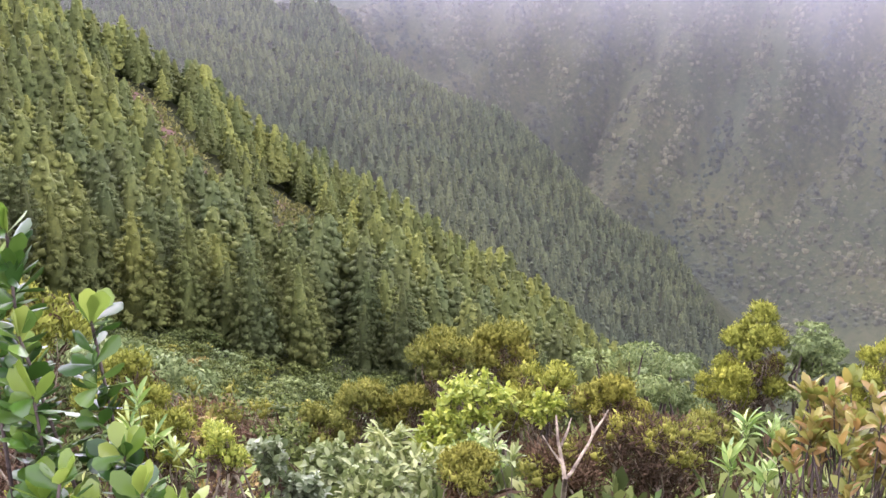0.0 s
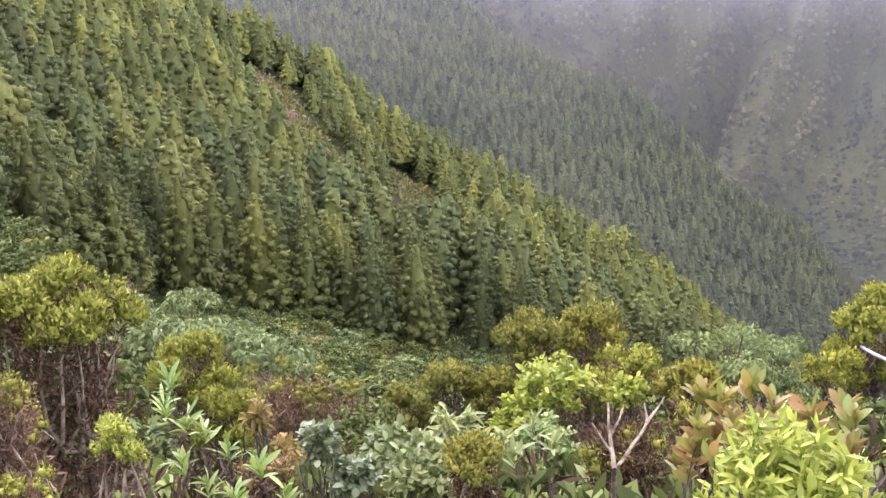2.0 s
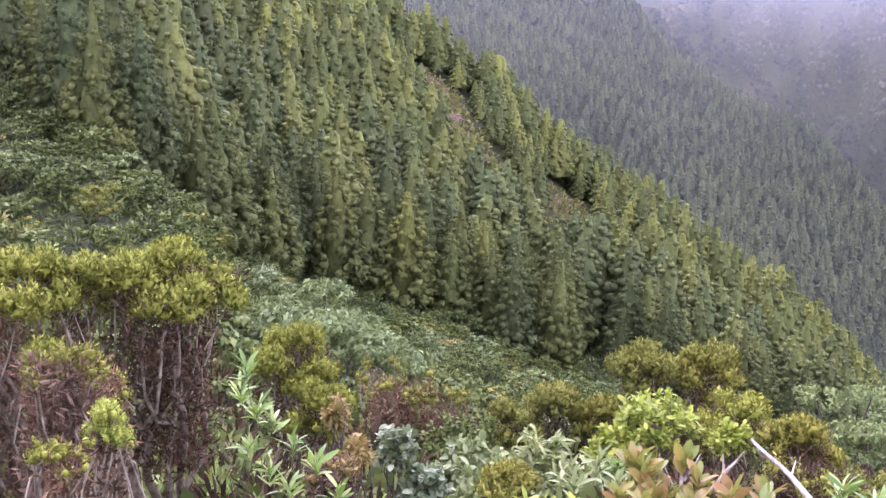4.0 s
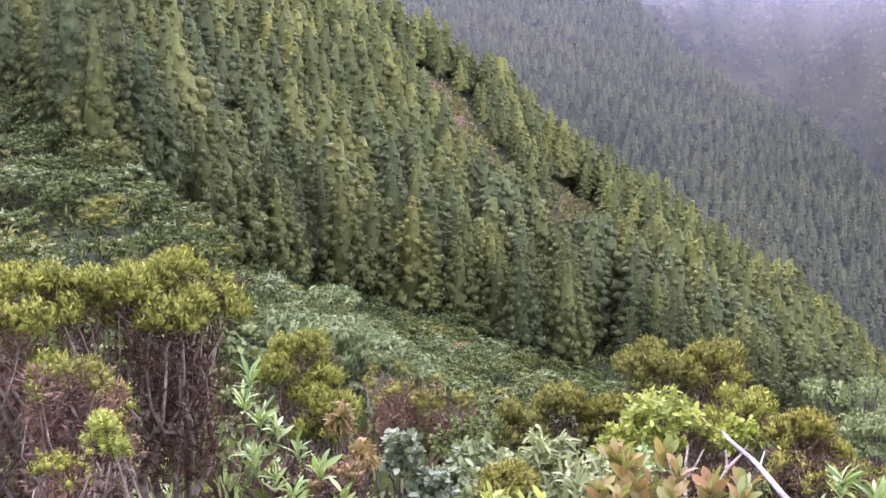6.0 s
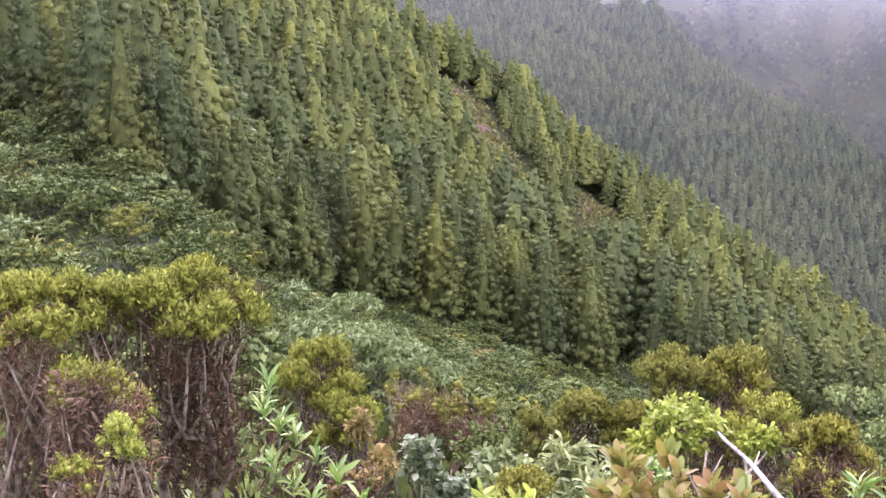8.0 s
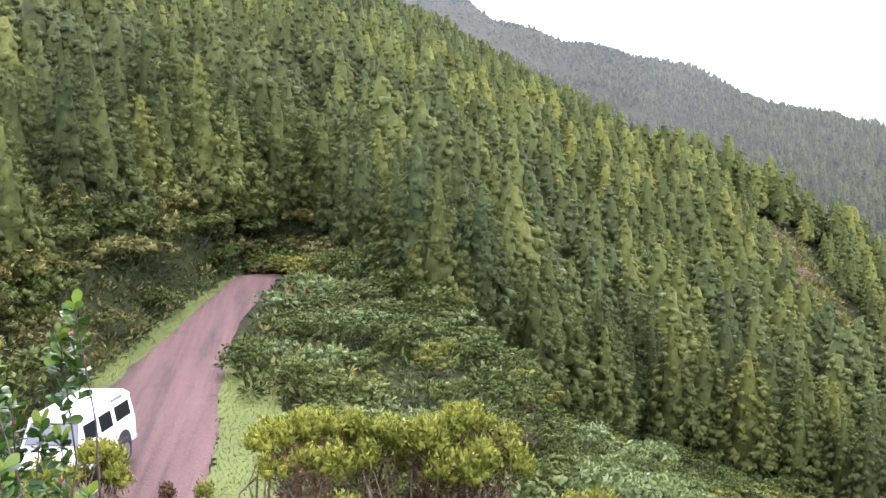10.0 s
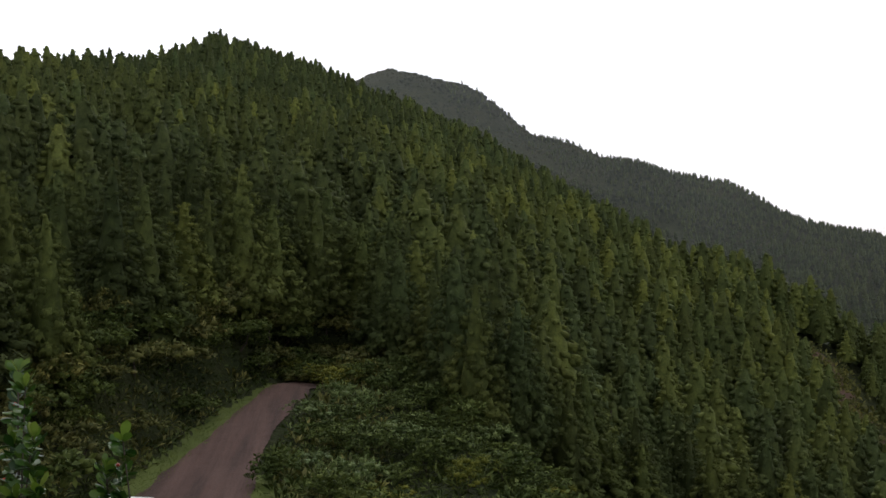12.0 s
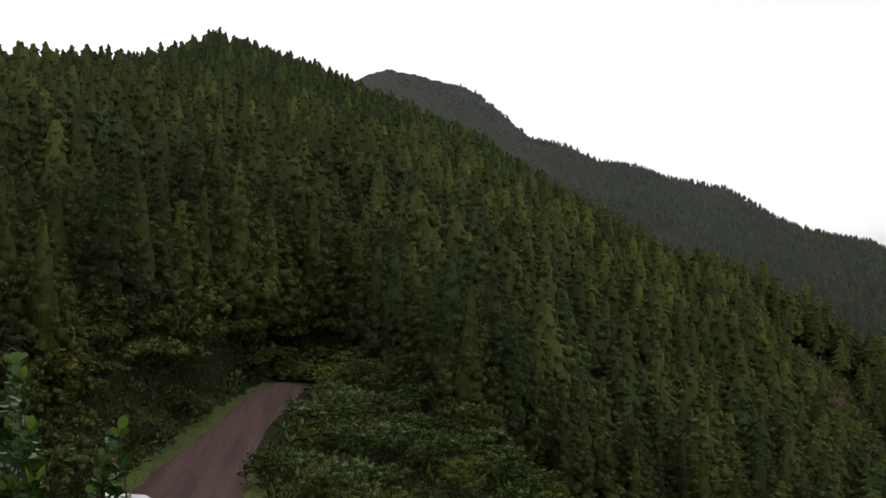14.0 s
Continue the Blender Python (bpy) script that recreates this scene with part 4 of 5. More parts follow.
heath("heath_bush", "heath bush with mauve-brown dry tops and olive tufts", -4.25, 16.6, -6.75, 0.85, 0, 308, 12, 60, HEATH_FAR, 5, 2600, 0.17, bare=MAUVE, squat=0.85)
heath("heath_bush", "heath bush with mauve-brown dry tops and olive tufts", -3.25, 16.4, -7.05, 0.65, 0, 309, 10, 60, HEATH_FAR, 4, 1500, 0.17, bare=MAUVE, squat=0.9)
heath("tree_heath", OLIVE, 0.02, 16.9, -6.02, 0.55, 0, 310, 80, 70, HEATH_FAR, 4, 1500, 0.18, squat=0.75)
heath("tree_heath", OLIVE, 1.12, 17.5, -6.10, 0.66, 0, 311, 100, 70, HEATH_FAR, 5, 1800, 0.19, squat=0.8)
heath("tree_heath", OLIVE, -0.55, 16.3, -6.75, 0.6, 0, 312, 80, 60, HEATH_FAR, 4, 1200, 0.17, squat=0.95)
heath("tree_heath", OLIVE, -1.35, 16.2, -6.58, 0.42, 0, 313, 60, 60, HEATH_FAR, 3, 900, 0.16, squat=0.9)
heath("tree_heath", OLIVE, -1.95, 15.6, -6.72, 0.48, 0, 314, 60, 60, HEATH_FAR, 3, 900, 0.16, squat=0.95)
heath("tree_heath", OLIVE, 0.75, 15.6, -6.45, 0.6, 0, 315, 70, 60, HEATH_FAR, 3, 1200, 0.17, squat=1.0)
heath("tree_heath", OLD, 2.15, 13.0, -5.25, 0.55, 0, 316, 80, 80, HEATH_FAR, 4, 2200, 0.15, squat=0.8)
heath("tree_heath", OLIVE, 1.45, 14.3, -5.62, 0.5, 0, 317, 60, 70, HEATH, 3, 1200, 0.15, squat=0.8)
heath("tree_heath", OLD, 3.1, 12.2, -5.5, 0.55, 0, 318, 60, 70, HEATH_FAR, 4, 2200, 0.15)
heath("tree_heath", OLIVE, 7.4, 22.3, -7.42, 0.9, 0, 319, 190, 60, HEATH, 5, 2400, 0.22, squat=2.0)
heath("tree_heath", OLIVE, 6.5, 21.6, -8.5, 0.75, 0, 320, 140, 60, HEATH, 4, 1600, 0.22, squat=2.0)
heath("tree_heath", OLIVE, 8.75, 18.9, -6.95, 0.6, 0, 321, 120, 60, HEATH, 3, 1400, 0.18, squat=2.2)
heath("heath_bush", "low olive brown heath bush", -0.27, 5.15, -2.55, 0.17, 0, 322, 60, 70, HEATH_FAR, 3, 900, 0.06, squat=1.1, slender=0.6)
heath("heath_bush", "low olive brown heath bush", -3.6, 4.6, -2.2, 0.15, 0, 323, 50, 70, HEATH, 3, 700, 0.06, squat=1.3, slender=0.5)
heath("heath_bush", "thin brown heath sprig on a bare stem", -3.85, 4.5, -2.0, 0.03, 0, 324, 16, 60, HEATH_DRY, 1, 80, 0.045, squat=2.5, slender=0.35)
heath("heath_bush", "thin brown heath sprig on a bare stem", -3.68, 4.65, -2.0, 0.035, 0, 325, 9, 60, HEATH_FAR, 1, 80, 0.06, squat=2.0)
heath("heath_bush", "low olive brown heath bush", -4.9, 4.82, -1.93, 0.2, 0, 326, 46, 80, HEATH, 3, 900, 0.085, squat=1.0)
heath("heath_bush", "low olive brown heath bush", -4.4, 4.0, -1.78, 0.16, 0, 327, 40, 80, HEATH, 3, 700, 0.08, squat=1.0)
heath("heath_bush", "low olive brown heath bush", -4.6, 4.45, -2.2, 0.2, 0, 328, 40, 80, HEATH_FAR, 3, 700, 0.08, squat=1.0)
heath("dry_heath", "dry reddish brown heath bush with few green tips", -2.95, 5.1, -2.15, 0.3, 0, 329, 12, 60, HEATH_FAR, 4, 3200, 0.07, bare=MAUVE)
heath("dry_heath", "dry reddish brown heath bush with few green tips", -2.1, 3.9, -2.1, 0.16, 0, 330, 12, 60, HEATH, 4, 900, 0.05, bare=MAUVE)
heath("dry_heath", "dry reddish brown heath bush with few green tips", -3.5, 6.2, -2.75, 0.35, 0, 331, 16, 60, HEATH, 4, 2600, 0.08, bare=MAUVE)
heath("dry_heath", "dry reddish brown heath bush with few green tips", 0.9, 9.2, -4.35, 0.5, 0, 332, 18, 60, HEATH_FAR, 4, 2600, 0.12)
heath("dry_heath", "dry reddish brown heath bush with few green tips", 1.9, 9.6, -4.3, 0.55, 0, 333, 26, 60, HEATH_FAR, 4, 2600, 0.12)
heath("dry_heath", "dry reddish brown heath bush with few green tips", -1.9, 6.9, -3.55, 0.25, 0, 334, 10, 60, ORANGE, 4, 1500, 0.09, bare=MAUVE)


# ---- leafy plants of the foreground ----
def leaf_kinds(mat, shape, ratio, curl, fold=0.16):
    """Four leaf meshes of unit length that grow along y, to be shared by many leaves."""
    rng = rng_of(int(ratio * 1000))
    out = []
    for s in range(4):
        V, F = blades(np.zeros((1, 3)), np.array([(0, 1.0, 0)]), 1.0, ratio * (0.9 + 0.07 * s), rng, shape, fold + 0.03 * s, curl * (0.5 + 0.35 * s))
        out.append(fast_mesh("leaf", V, F, mat, True))
    return out


def leaf_parts(kinds, P, D, L, rng, parent):
    """Each leaf as a part of its own."""
    D = unit(np.asarray(D, float))
    for p, d, size in zip(P, D, np.broadcast_to(L, len(P))):
        side = np.cross(d, np.array((0, 0, 1.0)) + rng.normal(size=3) * 0.35)
        side = side / max(np.linalg.norm(side), 1e-6)
        face = np.cross(side, d)
        ob = new("leaf", kinds[rng.integers(0, 4)])
        ob.parent = parent
        turn = Matrix((side, d, face)).transposed().to_4x4()
        ob.matrix_basis = Matrix.Translation(p) @ turn @ Matrix.Diagonal((size, size, size, 1))


def leafy_bush(name, label, x, y, top, R, H, seed, n, per, L, W, mat, shape=OVAL, droop=0.12, category="shrub", group="", up=0.5, stem=BARK):
    """A bush of leafy twigs: every twig carries broad leaves."""
    rng = rng_of(seed)
    ground = float(height(x, y))
    ob = thing(name, (x, y, ground - 0.05), label, category, group)
    t = top - ground + 0.05
    way = unit(rng.normal(size=(n, 3)))
    way[:, 2] = np.abs(way[:, 2])
    tips = way * np.array((R, R, H)) * rng.uniform(0.55, 1.0, (n, 1)) + np.array((0, 0, t - H))
    base = np.array((0, 0, 0.0))
    for p in tips[:9]:
        part("stem", tube(bent(base, p, rng, 0.12), np.linspace(0.004 + 0.010 * t, 0.003, 6), 5), stem, ob)
    s = np.repeat(np.arange(n), per)
    axis = unit(way[s] + np.array((0, 0, up)))
    P = tips[s] - axis * (L * 1.6) * rng.uniform(0, 1, (n * per, 1))
    D = axis * 0.55 + unit(rng.normal(size=(n * per, 3)))
    size = L * rng.uniform(0.65, 1.15, n * per)
    part("leafage", blades(P, D, size, size * (W / L), rng, shape, curl=droop), mat, ob, kind="stuff")
    return ob


def rosettes(name, label, spots, seed, leaves, L, W, mat, shape=LANCE, stem=BARK, category="shrub", group="", spread_out=1.1, droop=0.3):
    """Stalks that each end in a whorl of long leaves. Spots: the tips, in metres."""
    rng = rng_of(seed)
    x, y = float(np.mean([s[0] for s in spots])), float(np.mean([s[1] for s in spots]))
    ground = float(height(x, y))
    ob = thing(name, (x, y, ground - 0.05), label, category, group)
    kinds = leaf_kinds(mat, shape, W / L, droop)
    for s in spots:
        tip = np.array(s, float) - np.array((x, y, ground - 0.05))
        foot = np.array((tip[0] * 0.3, tip[1] * 0.3, 0.0))
        part("stem", tube(bent(foot, tip, rng, 0.1), np.linspace(0.002 + L * 0.035, 0.002, 6), 6), stem, ob)
        a = np.arange(leaves) * 2.4 + rng.uniform(0, 6)
        tilt = rng.uniform(0.35, spread_out, leaves)
        axis = unit(tip - foot + np.array((0, 0, 0.3)))
        D = np.stack([np.cos(a) * np.sin(tilt), np.sin(a) * np.sin(tilt), np.cos(tilt)], 1) + axis * 0.2
        P = tip - axis[None] * L * rng.uniform(0, 0.75, (leaves, 1))
        size = L * rng.uniform(0.6, 1.1, leaves)
        leaf_parts(kinds, P, D, size, rng, ob)
    return ob


leafy_bush("yellow_shrub", "bright yellow-green leafy shrub", 0.35, 13.4, -5.38, 0.62, 0.55, 401, 120, 13, 0.11, 0.055, YELLOW, OVAL)
leafy_bush("yellow_shrub", "bright yellow-green leafy shrub", -0.12, 13.1, -5.85, 0.5, 0.5, 402, 100, 12, 0.10, 0.055, YELLOW, OVAL)
leafy_bush("yellow_shrub", "bright yellow-green leafy shrub", 1.35, 13.6, -5.75, 0.35, 0.4, 403, 70, 14, 0.09, 0.05, YELLOW, OVAL)
leafy_bush("pale_shrub", "tall pale green shrub with drooping narrow leaves", -0.85, 10.9, -4.9, 0.45, 0.85, 404, 90, 13, 0.17, 0.04, PALE, LANCE, 0.5)
leafy_bush("pale_shrub", "tall pale green shrub with drooping narrow leaves", -0.45, 10.4, -5.05, 0.5, 0.75, 405, 90, 12, 0.15, 0.045, PALE, LANCE, 0.4)
leafy_bush("pale_shrub", "pale green shrub with oval leaves", -1.3, 9.4, -4.5, 0.5, 0.5, 406, 90, 12, 0.11, 0.06, PALE, OVAL)
leafy_bush("pale_shrub", "pale green shrub with oval leaves", -0.85, 8.0, -3.95, 0.4, 0.45, 407, 80, 12, 0.10, 0.05, PALE, OVAL)
leafy_bush("bluish_shrub", "bluish green shrub with round leaves", -1.85, 8.5, -4.0, 0.24, 0.35, 408, 36, 12, 0.085, 0.06, BLUISH, OVAL)
leafy_bush("bluish_shrub", "bluish green shrub with round leaves", -1.55, 8.3, -4.25, 0.25, 0.3, 409, 36, 12, 0.085, 0.06, BLUISH, OVAL)
leafy_bush("green_shrub", "fresh green leafy shrub", 0.2, 10.6, -4.95, 0.4, 0.5, 410, 70, 14, 0.10, 0.05, LILY, OVAL)
leafy_bush("green_shrub", "grey-green fine leafed shrub", -2.6, 15.0, -6.75, 0.75, 0.7, 411, 110, 12, 0.10, 0.05, SHRUB, OVAL)
leafy_bush("orange_shrub", "shrub turning orange and yellow", -2.22, 7.9, -3.46, 0.13, 0.35, 412, 36, 12, 0.08, 0.03, ORANGE, LANCE)
leafy_bush("orange_shrub", "shrub turning orange and yellow", -2.0, 7.7, -3.75, 0.2, 0.3, 413, 36, 12, 0.08, 0.03, ORANGE, LANCE)
leafy_bush("yellow_bush", "bright yellow-green bush with upright shoots", 0.41, 1.38, -0.655, 0.13, 0.2, 414, 110, 24, 0.032, 0.008, YELLOW, LANCE, 0.05, up=1.8)
leafy_bush("yellow_bush", "bright yellow-green bush with upright shoots", 1.4, 3.1, -1.38, 0.25, 0.3, 415, 80, 26, 0.055, 0.014, YELLOW, LANCE, 0.05, up=1.6)
rosettes("whorled_shrub", "shrub with whorls of long light green leaves", [(-2.41, 6.50, -2.78), (-2.5, 6.6, -3.0), (-2.3, 6.45, -3.05)], 421, 16, 0.17, 0.035, LILY)
rosettes("whorled_shrub", "shrub with whorls of long light green leaves", [(-2.18, 6.43, -3.10), (-2.3, 6.3, -3.28), (-2.05, 6.5, -3.3), (-2.15, 6.3, -3.45)], 422, 16, 0.17, 0.035, LILY)
rosettes("whorled_shrub", "shrub with whorls of long light green leaves", [(-1.69, 6.01, -3.15), (-1.85, 5.9, -3.3), (-1.55, 6.05, -3.35)], 423, 14, 0.17, 0.04, LILY)
rosettes("whorled_shrub", "shrub with whorls of long light green leaves", [(1.54, 5.93, -2.80), (1.75, 6.0, -2.88), (1.4, 5.8, -2.98), (1.62, 5.7, -3.02)], 424, 18, 0.18, 0.035, LILY)
rosettes("whorled_shrub", "shrub with whorls of long light green leaves", [(0.05, 7.3, -3.5), (0.2, 7.2, -3.6), (-0.1, 7.1, -3.65)], 425, 16, 0.18, 0.035, PALE)

# juniper crowns
JUNIPERS = [(-6.9, 22.0, -8.2, 1.5, 441), (-5.9, 22.4, -8.45, 1.3, 442), (-8.2, 24.5, -8.7, 1.6, 443), (3.6, 18.6, -7.2, 0.9, 444), (4.6, 19.6, -7.6, 0.9, 445),
            (5.4, 22.5, -8.9, 1.1, 446), (8.5, 21.7, -7.95, 0.85, 447), (9.3, 22.2, -8.2, 0.9, 448), (8.2, 20.6, -9.3, 0.9, 449), (-9.6, 27.0, -9.3, 1.6, 450)]


def juniper(x, y, top, R, seed):
    rng = rng_of(seed)
    ground = float(height(x, y))
    ob = thing("juniper", (x, y, ground - 0.1), "spreading blue-green juniper with flat feathery sprays", "shrub", "junipers on the slope")
    H, n = top - ground + 0.1, 230
    lobes = np.stack([rng.uniform(-0.7, 0.7, 9) * R, rng.uniform(-0.7, 0.7, 9) * R, H - R * 0.35 * np.linspace(0.3, 4.6, 9)], 1)
    way = unit(rng.normal(size=(n, 3)))
    way[:, 2] = np.abs(way[:, 2]) * 0.6
    C = lobes[rng.integers(0, 9, n)] + way * np.array((0.4 * R, 0.4 * R, 0.22 * R))
    part("foliage", clumps(C, 0.2 * R * rng.uniform(0.6, 1.2, n), 26, rng, way * np.array((1, 1, 0.3)), 0.6, 0.34, 0.45, 0.45, 0.5, 0.4), JUNIPER, ob, kind="stuff")
    for c in lobes[:5]:
        part("stem", tube(bent((0, 0, 0), c, rng), np.linspace(0.07, 0.015, 6), 6), BARK, ob)


for spot in JUNIPERS:
    juniper(*spot)


# ---- the glossy-leaved shrubs beside the lookout ----
def glossy_shrub(seed, x, y, tips, label, L=0.10, berries=0, sunk=0.0):
    rng = rng_of(seed)
    ground = float(height(x, y))
    ob = thing("glossy_shrub", (x, y, ground - 0.05), label, "shrub", "glossy shrubs beside the lookout")
    red = []
    old, young = leaf_kinds(GLOSSY, OBOVATE, 0.52, 0.16, -0.2), leaf_kinds(YOUNG, OBOVATE, 0.5, 0.10, -0.12)
    for n, tip in enumerate(tips):
        p = np.array(tip, float) - np.array((x, y, ground - 0.05 + sunk))
        part("stem", tube(bent(np.array((p[0] * 0.3, p[1] * 0.3, 0.0)), p, rng, 0.08, 8), np.linspace(0.008, 0.0025, 8), 7), BARK, ob)
        axis = unit(p * np.array((0.4, 0.4, 1.0)))
        for lot, count, back, tilt0, tilt1, scale in ((young, 4, 0.2, 0.15, 0.9, 0.8), (old, 60, 3.8, 0.4, 1.8, 0.68)):
            a = np.arange(count) * 2.4 + rng.uniform(0, 6)
            tilt = rng.uniform(tilt0, tilt1, count)
            D = np.stack([np.cos(a) * np.sin(tilt), np.sin(a) * np.sin(tilt), np.cos(tilt)], 1) + axis * 0.15
            P = p - axis[None] * L * back * rng.uniform(0, 1, (count, 1))
            size = L * scale * rng.uniform(0.65, 1.1, count)
            leaf_parts(lot, P, D, size, rng, ob)
        for q in range(berries):
            red.append(p - axis * L * rng.uniform(0.5, 2.0) + rng.normal(size=3) * 0.02)
    for c in red:
        bm = bmesh.new()
        bmesh.ops.create_icosphere(bm, subdivisions=1, radius=0.007)
        berry = part("berry", bm, BERRY, ob)
        berry.location = Vector(c)


BM, BT = material("red_berry")
finish(BT, (0.5, 0.06, 0.03), 0.3)
BERRY = BM
glossy_shrub(501, -1.12, 1.5, [(-1.22, 1.50, -0.36), (-1.28, 1.55, -0.44), (-1.10, 1.49, -0.51), (-1.17, 1.40, -0.60), (-1.04, 1.40, -0.70), (-1.10, 1.28, -0.68),
                               (-1.00, 1.33, -0.73), (-1.15, 1.34, -0.74), (-1.07, 1.30, -0.76), (-0.95, 1.36, -0.79), (-1.2, 1.45, -0.52), (-1.12, 1.42, -0.80),
                               (-1.25, 1.6, -0.62), (-1.05, 1.5, -0.86), (-1.15, 1.5, -0.9)],
             "glossy evergreen shrub with rounded leaves beside the lookout", 0.083, 0, 0.045)
glossy_shrub(502, -2.1, 2.25, [(-2.12, 2.14, -0.22), (-2.25, 2.2, -0.18), (-2.05, 2.12, -0.38), (-2.2, 2.15, -0.42), (-1.91, 2.38, -0.42), (-1.95, 2.34, -0.52),
                               (-2.0, 2.1, -0.55), (-2.12, 2.1, -0.6), (-1.93, 2.05, -0.66), (-2.05, 2.2, -0.74), (-2.2, 2.25, -0.75), (-1.9, 2.2, -0.8), (-2.0, 2.35, -0.9),
                               (-2.05, 2.5, -1.15), (-2.2, 2.6, -1.25), (-2.1, 2.7, -1.4), (-1.95, 2.55, -1.35)],
             "glossy evergreen shrub with red berries beside the lookout", 0.09, 1, -0.06)


# ---- red-leaved shrub close by ----
def red_shrub(x, y, top):
    rng = rng_of(511)
    spots = [(x + rng.uniform(-0.16, 0.2), y + rng.uniform(-0.14, 0.2), top - rng.uniform(0, 0.26)) for _ in range(70)]
    ob = rosettes("red_shrub", "low shrub with reddish orange and green leaves", spots, 512, 11, 0.06, 0.025, RED, OVAL, category="shrub", spread_out=1.2, droop=0.1)
    return ob


red_shrub(0.58, 2.32, -1.085)


# ---- dead wood ----
def dead_branch(name, label, limbs, seed, mat):
    rng = rng_of(seed)
    x, y, z = limbs[0][0]
    ob = thing(name, (x, y, z), label, "branch")
    for a, b, r0, r1 in limbs:
        part("limb", tube(bent(np.array(a) - np.array((x, y, z)), np.array(b) - np.array((x, y, z)), rng, 0.04, 8), np.linspace(r0, r1, 8), 7), mat, ob)


G = float(height(0.93, 2.0))
dead_branch("dead_branch", "bleached bare dead branch leaning out of the bushes",
            [((0.92, 1.92, G - 0.1), (0.82, 1.85, -0.865), 0.008, 0.006), ((0.82, 1.85, -0.865), (0.70, 2.04, -0.827), 0.006, 0.003),
             ((0.82, 1.86, -0.868), (0.91, 1.93, -0.891), 0.005, 0.002), ((0.77, 1.94, -0.851), (0.78, 1.99, -0.836), 0.0025, 0.0012)], 601, BLEACHED)
G = float(height(0.75, 8.4))
dead_branch("dead_shrub", "tan lichen-covered dead shrub with forked limbs",
            [((0.72, 8.3, G - 0.1), (0.69, 7.70, -4.092), 0.03, 0.022), ((0.69, 7.70, -4.092), (0.68, 8.20, -3.740), 0.02, 0.008), ((0.69, 7.70, -4.092), (1.00, 8.18, -3.920), 0.017, 0.012),
             ((1.00, 8.18, -3.920), (0.99, 8.29, -3.788), 0.015, 0.006), ((1.00, 8.18, -3.920), (1.16, 8.33, -3.754), 0.015, 0.006), ((0.70, 7.78, -4.034), (0.53, 7.97, -3.813), 0.013, 0.005),
             ((0.69, 7.96, -3.913), (0.81, 8.18, -3.757), 0.014, 0.005)], 602, LICHEN)
for k, (x, y, lean) in enumerate(((-33.4, 73.6, 0.3), (-34.2, 75.0, -0.25), (-36.0, 78.6, 0.2))):
    foot = float(height(x, y))
    dead_branch("dead_conifer", "thin bare trunk of a dead conifer in the stream gap", [((x, y, foot - 0.2), (x + lean, y, foot + 5.2), 0.13, 0.05),
                ((x + lean * 0.4, y, foot + 2.2), (x + lean + 0.7, y - 0.2, foot + 2.9), 0.04, 0.01), ((x + lean * 0.6, y, foot + 3.2), (x - 0.6, y - 0.2, foot + 3.9), 0.04, 0.01)], 610 + k, BARK)


# ---- undergrowth that hides the ground round the lookout ----
def undergrowth(name, label, seed, b0, b1, near, far, step, mat, size, k, width, chance=1.0, up=0.6):
    X, Y, r, b, rng = scatter(seed, b0, b1, near, far, step)
    keep = (rng.uniform(size=len(X)) < chance) & (wobble(X, Y, 2.8, seed) > -0.35) & (road_gap(X, Y) > 4.9)
    X, Y, r = X[keep], Y[keep], r[keep]
    s = size * (0.5 + 0.05 * np.minimum(r, 16)) * rng.uniform(0.6, 1.4, len(X))
    C = np.stack([X, Y, height(X, Y) + s * rng.uniform(0.2, 1.6, len(X))], 1)
    V, F = tufts(C, s, k, rng, None, 1.0, width, up)
    tagged(new(name, fast_mesh(name, V, F, mat)), label, "undergrowth", kind="stuff")


undergrowth("herbs", "pale green herbs covering the slope", 701, -32, 50, 2.2, 20, 0.34, PALE, 0.20, 12, 0.35, 0.85)
undergrowth("leafy_undergrowth", "green leafy undergrowth on the slope", 702, -32, 60, 2.0, 26, 0.40, SHRUB, 0.26, 14, 0.45, 0.85)
undergrowth("fresh_undergrowth", "fresh green leafy undergrowth on the slope", 703, -32, 60, 2.0, 18, 0.36, LILY, 0.20, 12, 0.4, 0.8)
undergrowth("dry_undergrowth", "dry brown twiggy undergrowth on the slope", 704, -32, 50, 2.0, 22, 0.36, HEATH_DRY, 0.28, 14, 0.14, 0.7, 1.0)
undergrowth("yellow_undergrowth", "yellow-green heath shoots on the slope", 705, -32, 46, 2.0, 22, 0.42, HEATH, 0.18, 16, 0.2, 0.5, 1.0)


def slope_cover(name, label, seed, b0, b1, near, far, step, mat, size, k, gap):
    """Low growth that hides the soil between the shrubs and at the feet of the trees."""
    X, Y, r, b, rng = scatter(seed, b0, b1, near, far, step)
    keep = (r < forest_edge(b) + 8) & (road_gap(X, Y) > road_half(Y) + gap) & ((road_gap(X, Y) > 5.2) | (X < np.interp(Y, ROAD_FINE[::-1, 1], ROAD_FINE[::-1, 0])) | (Y > 25.5))
    if step < 0.5:
        keep &= (road_gap(X, Y) < 9) & (X < np.interp(Y, ROAD_FINE[::-1, 1], ROAD_FINE[::-1, 0]))
    X, Y = X[keep], Y[keep]
    s = size * rng.uniform(0.6, 1.4, len(X))
    C = np.stack([X, Y, height(X, Y) + s * rng.uniform(0.1, 0.8, len(X))], 1)
    V, F = tufts(C, s, k, rng, None, 1.0, 0.28, 0.5)
    N = unit(V - np.repeat(C, 4 * k, axis=0) + np.array((0, 0, 0.35)))
    tagged(new(name, fast_mesh(name, V, F, mat, True, N)), label, "undergrowth", kind="stuff")


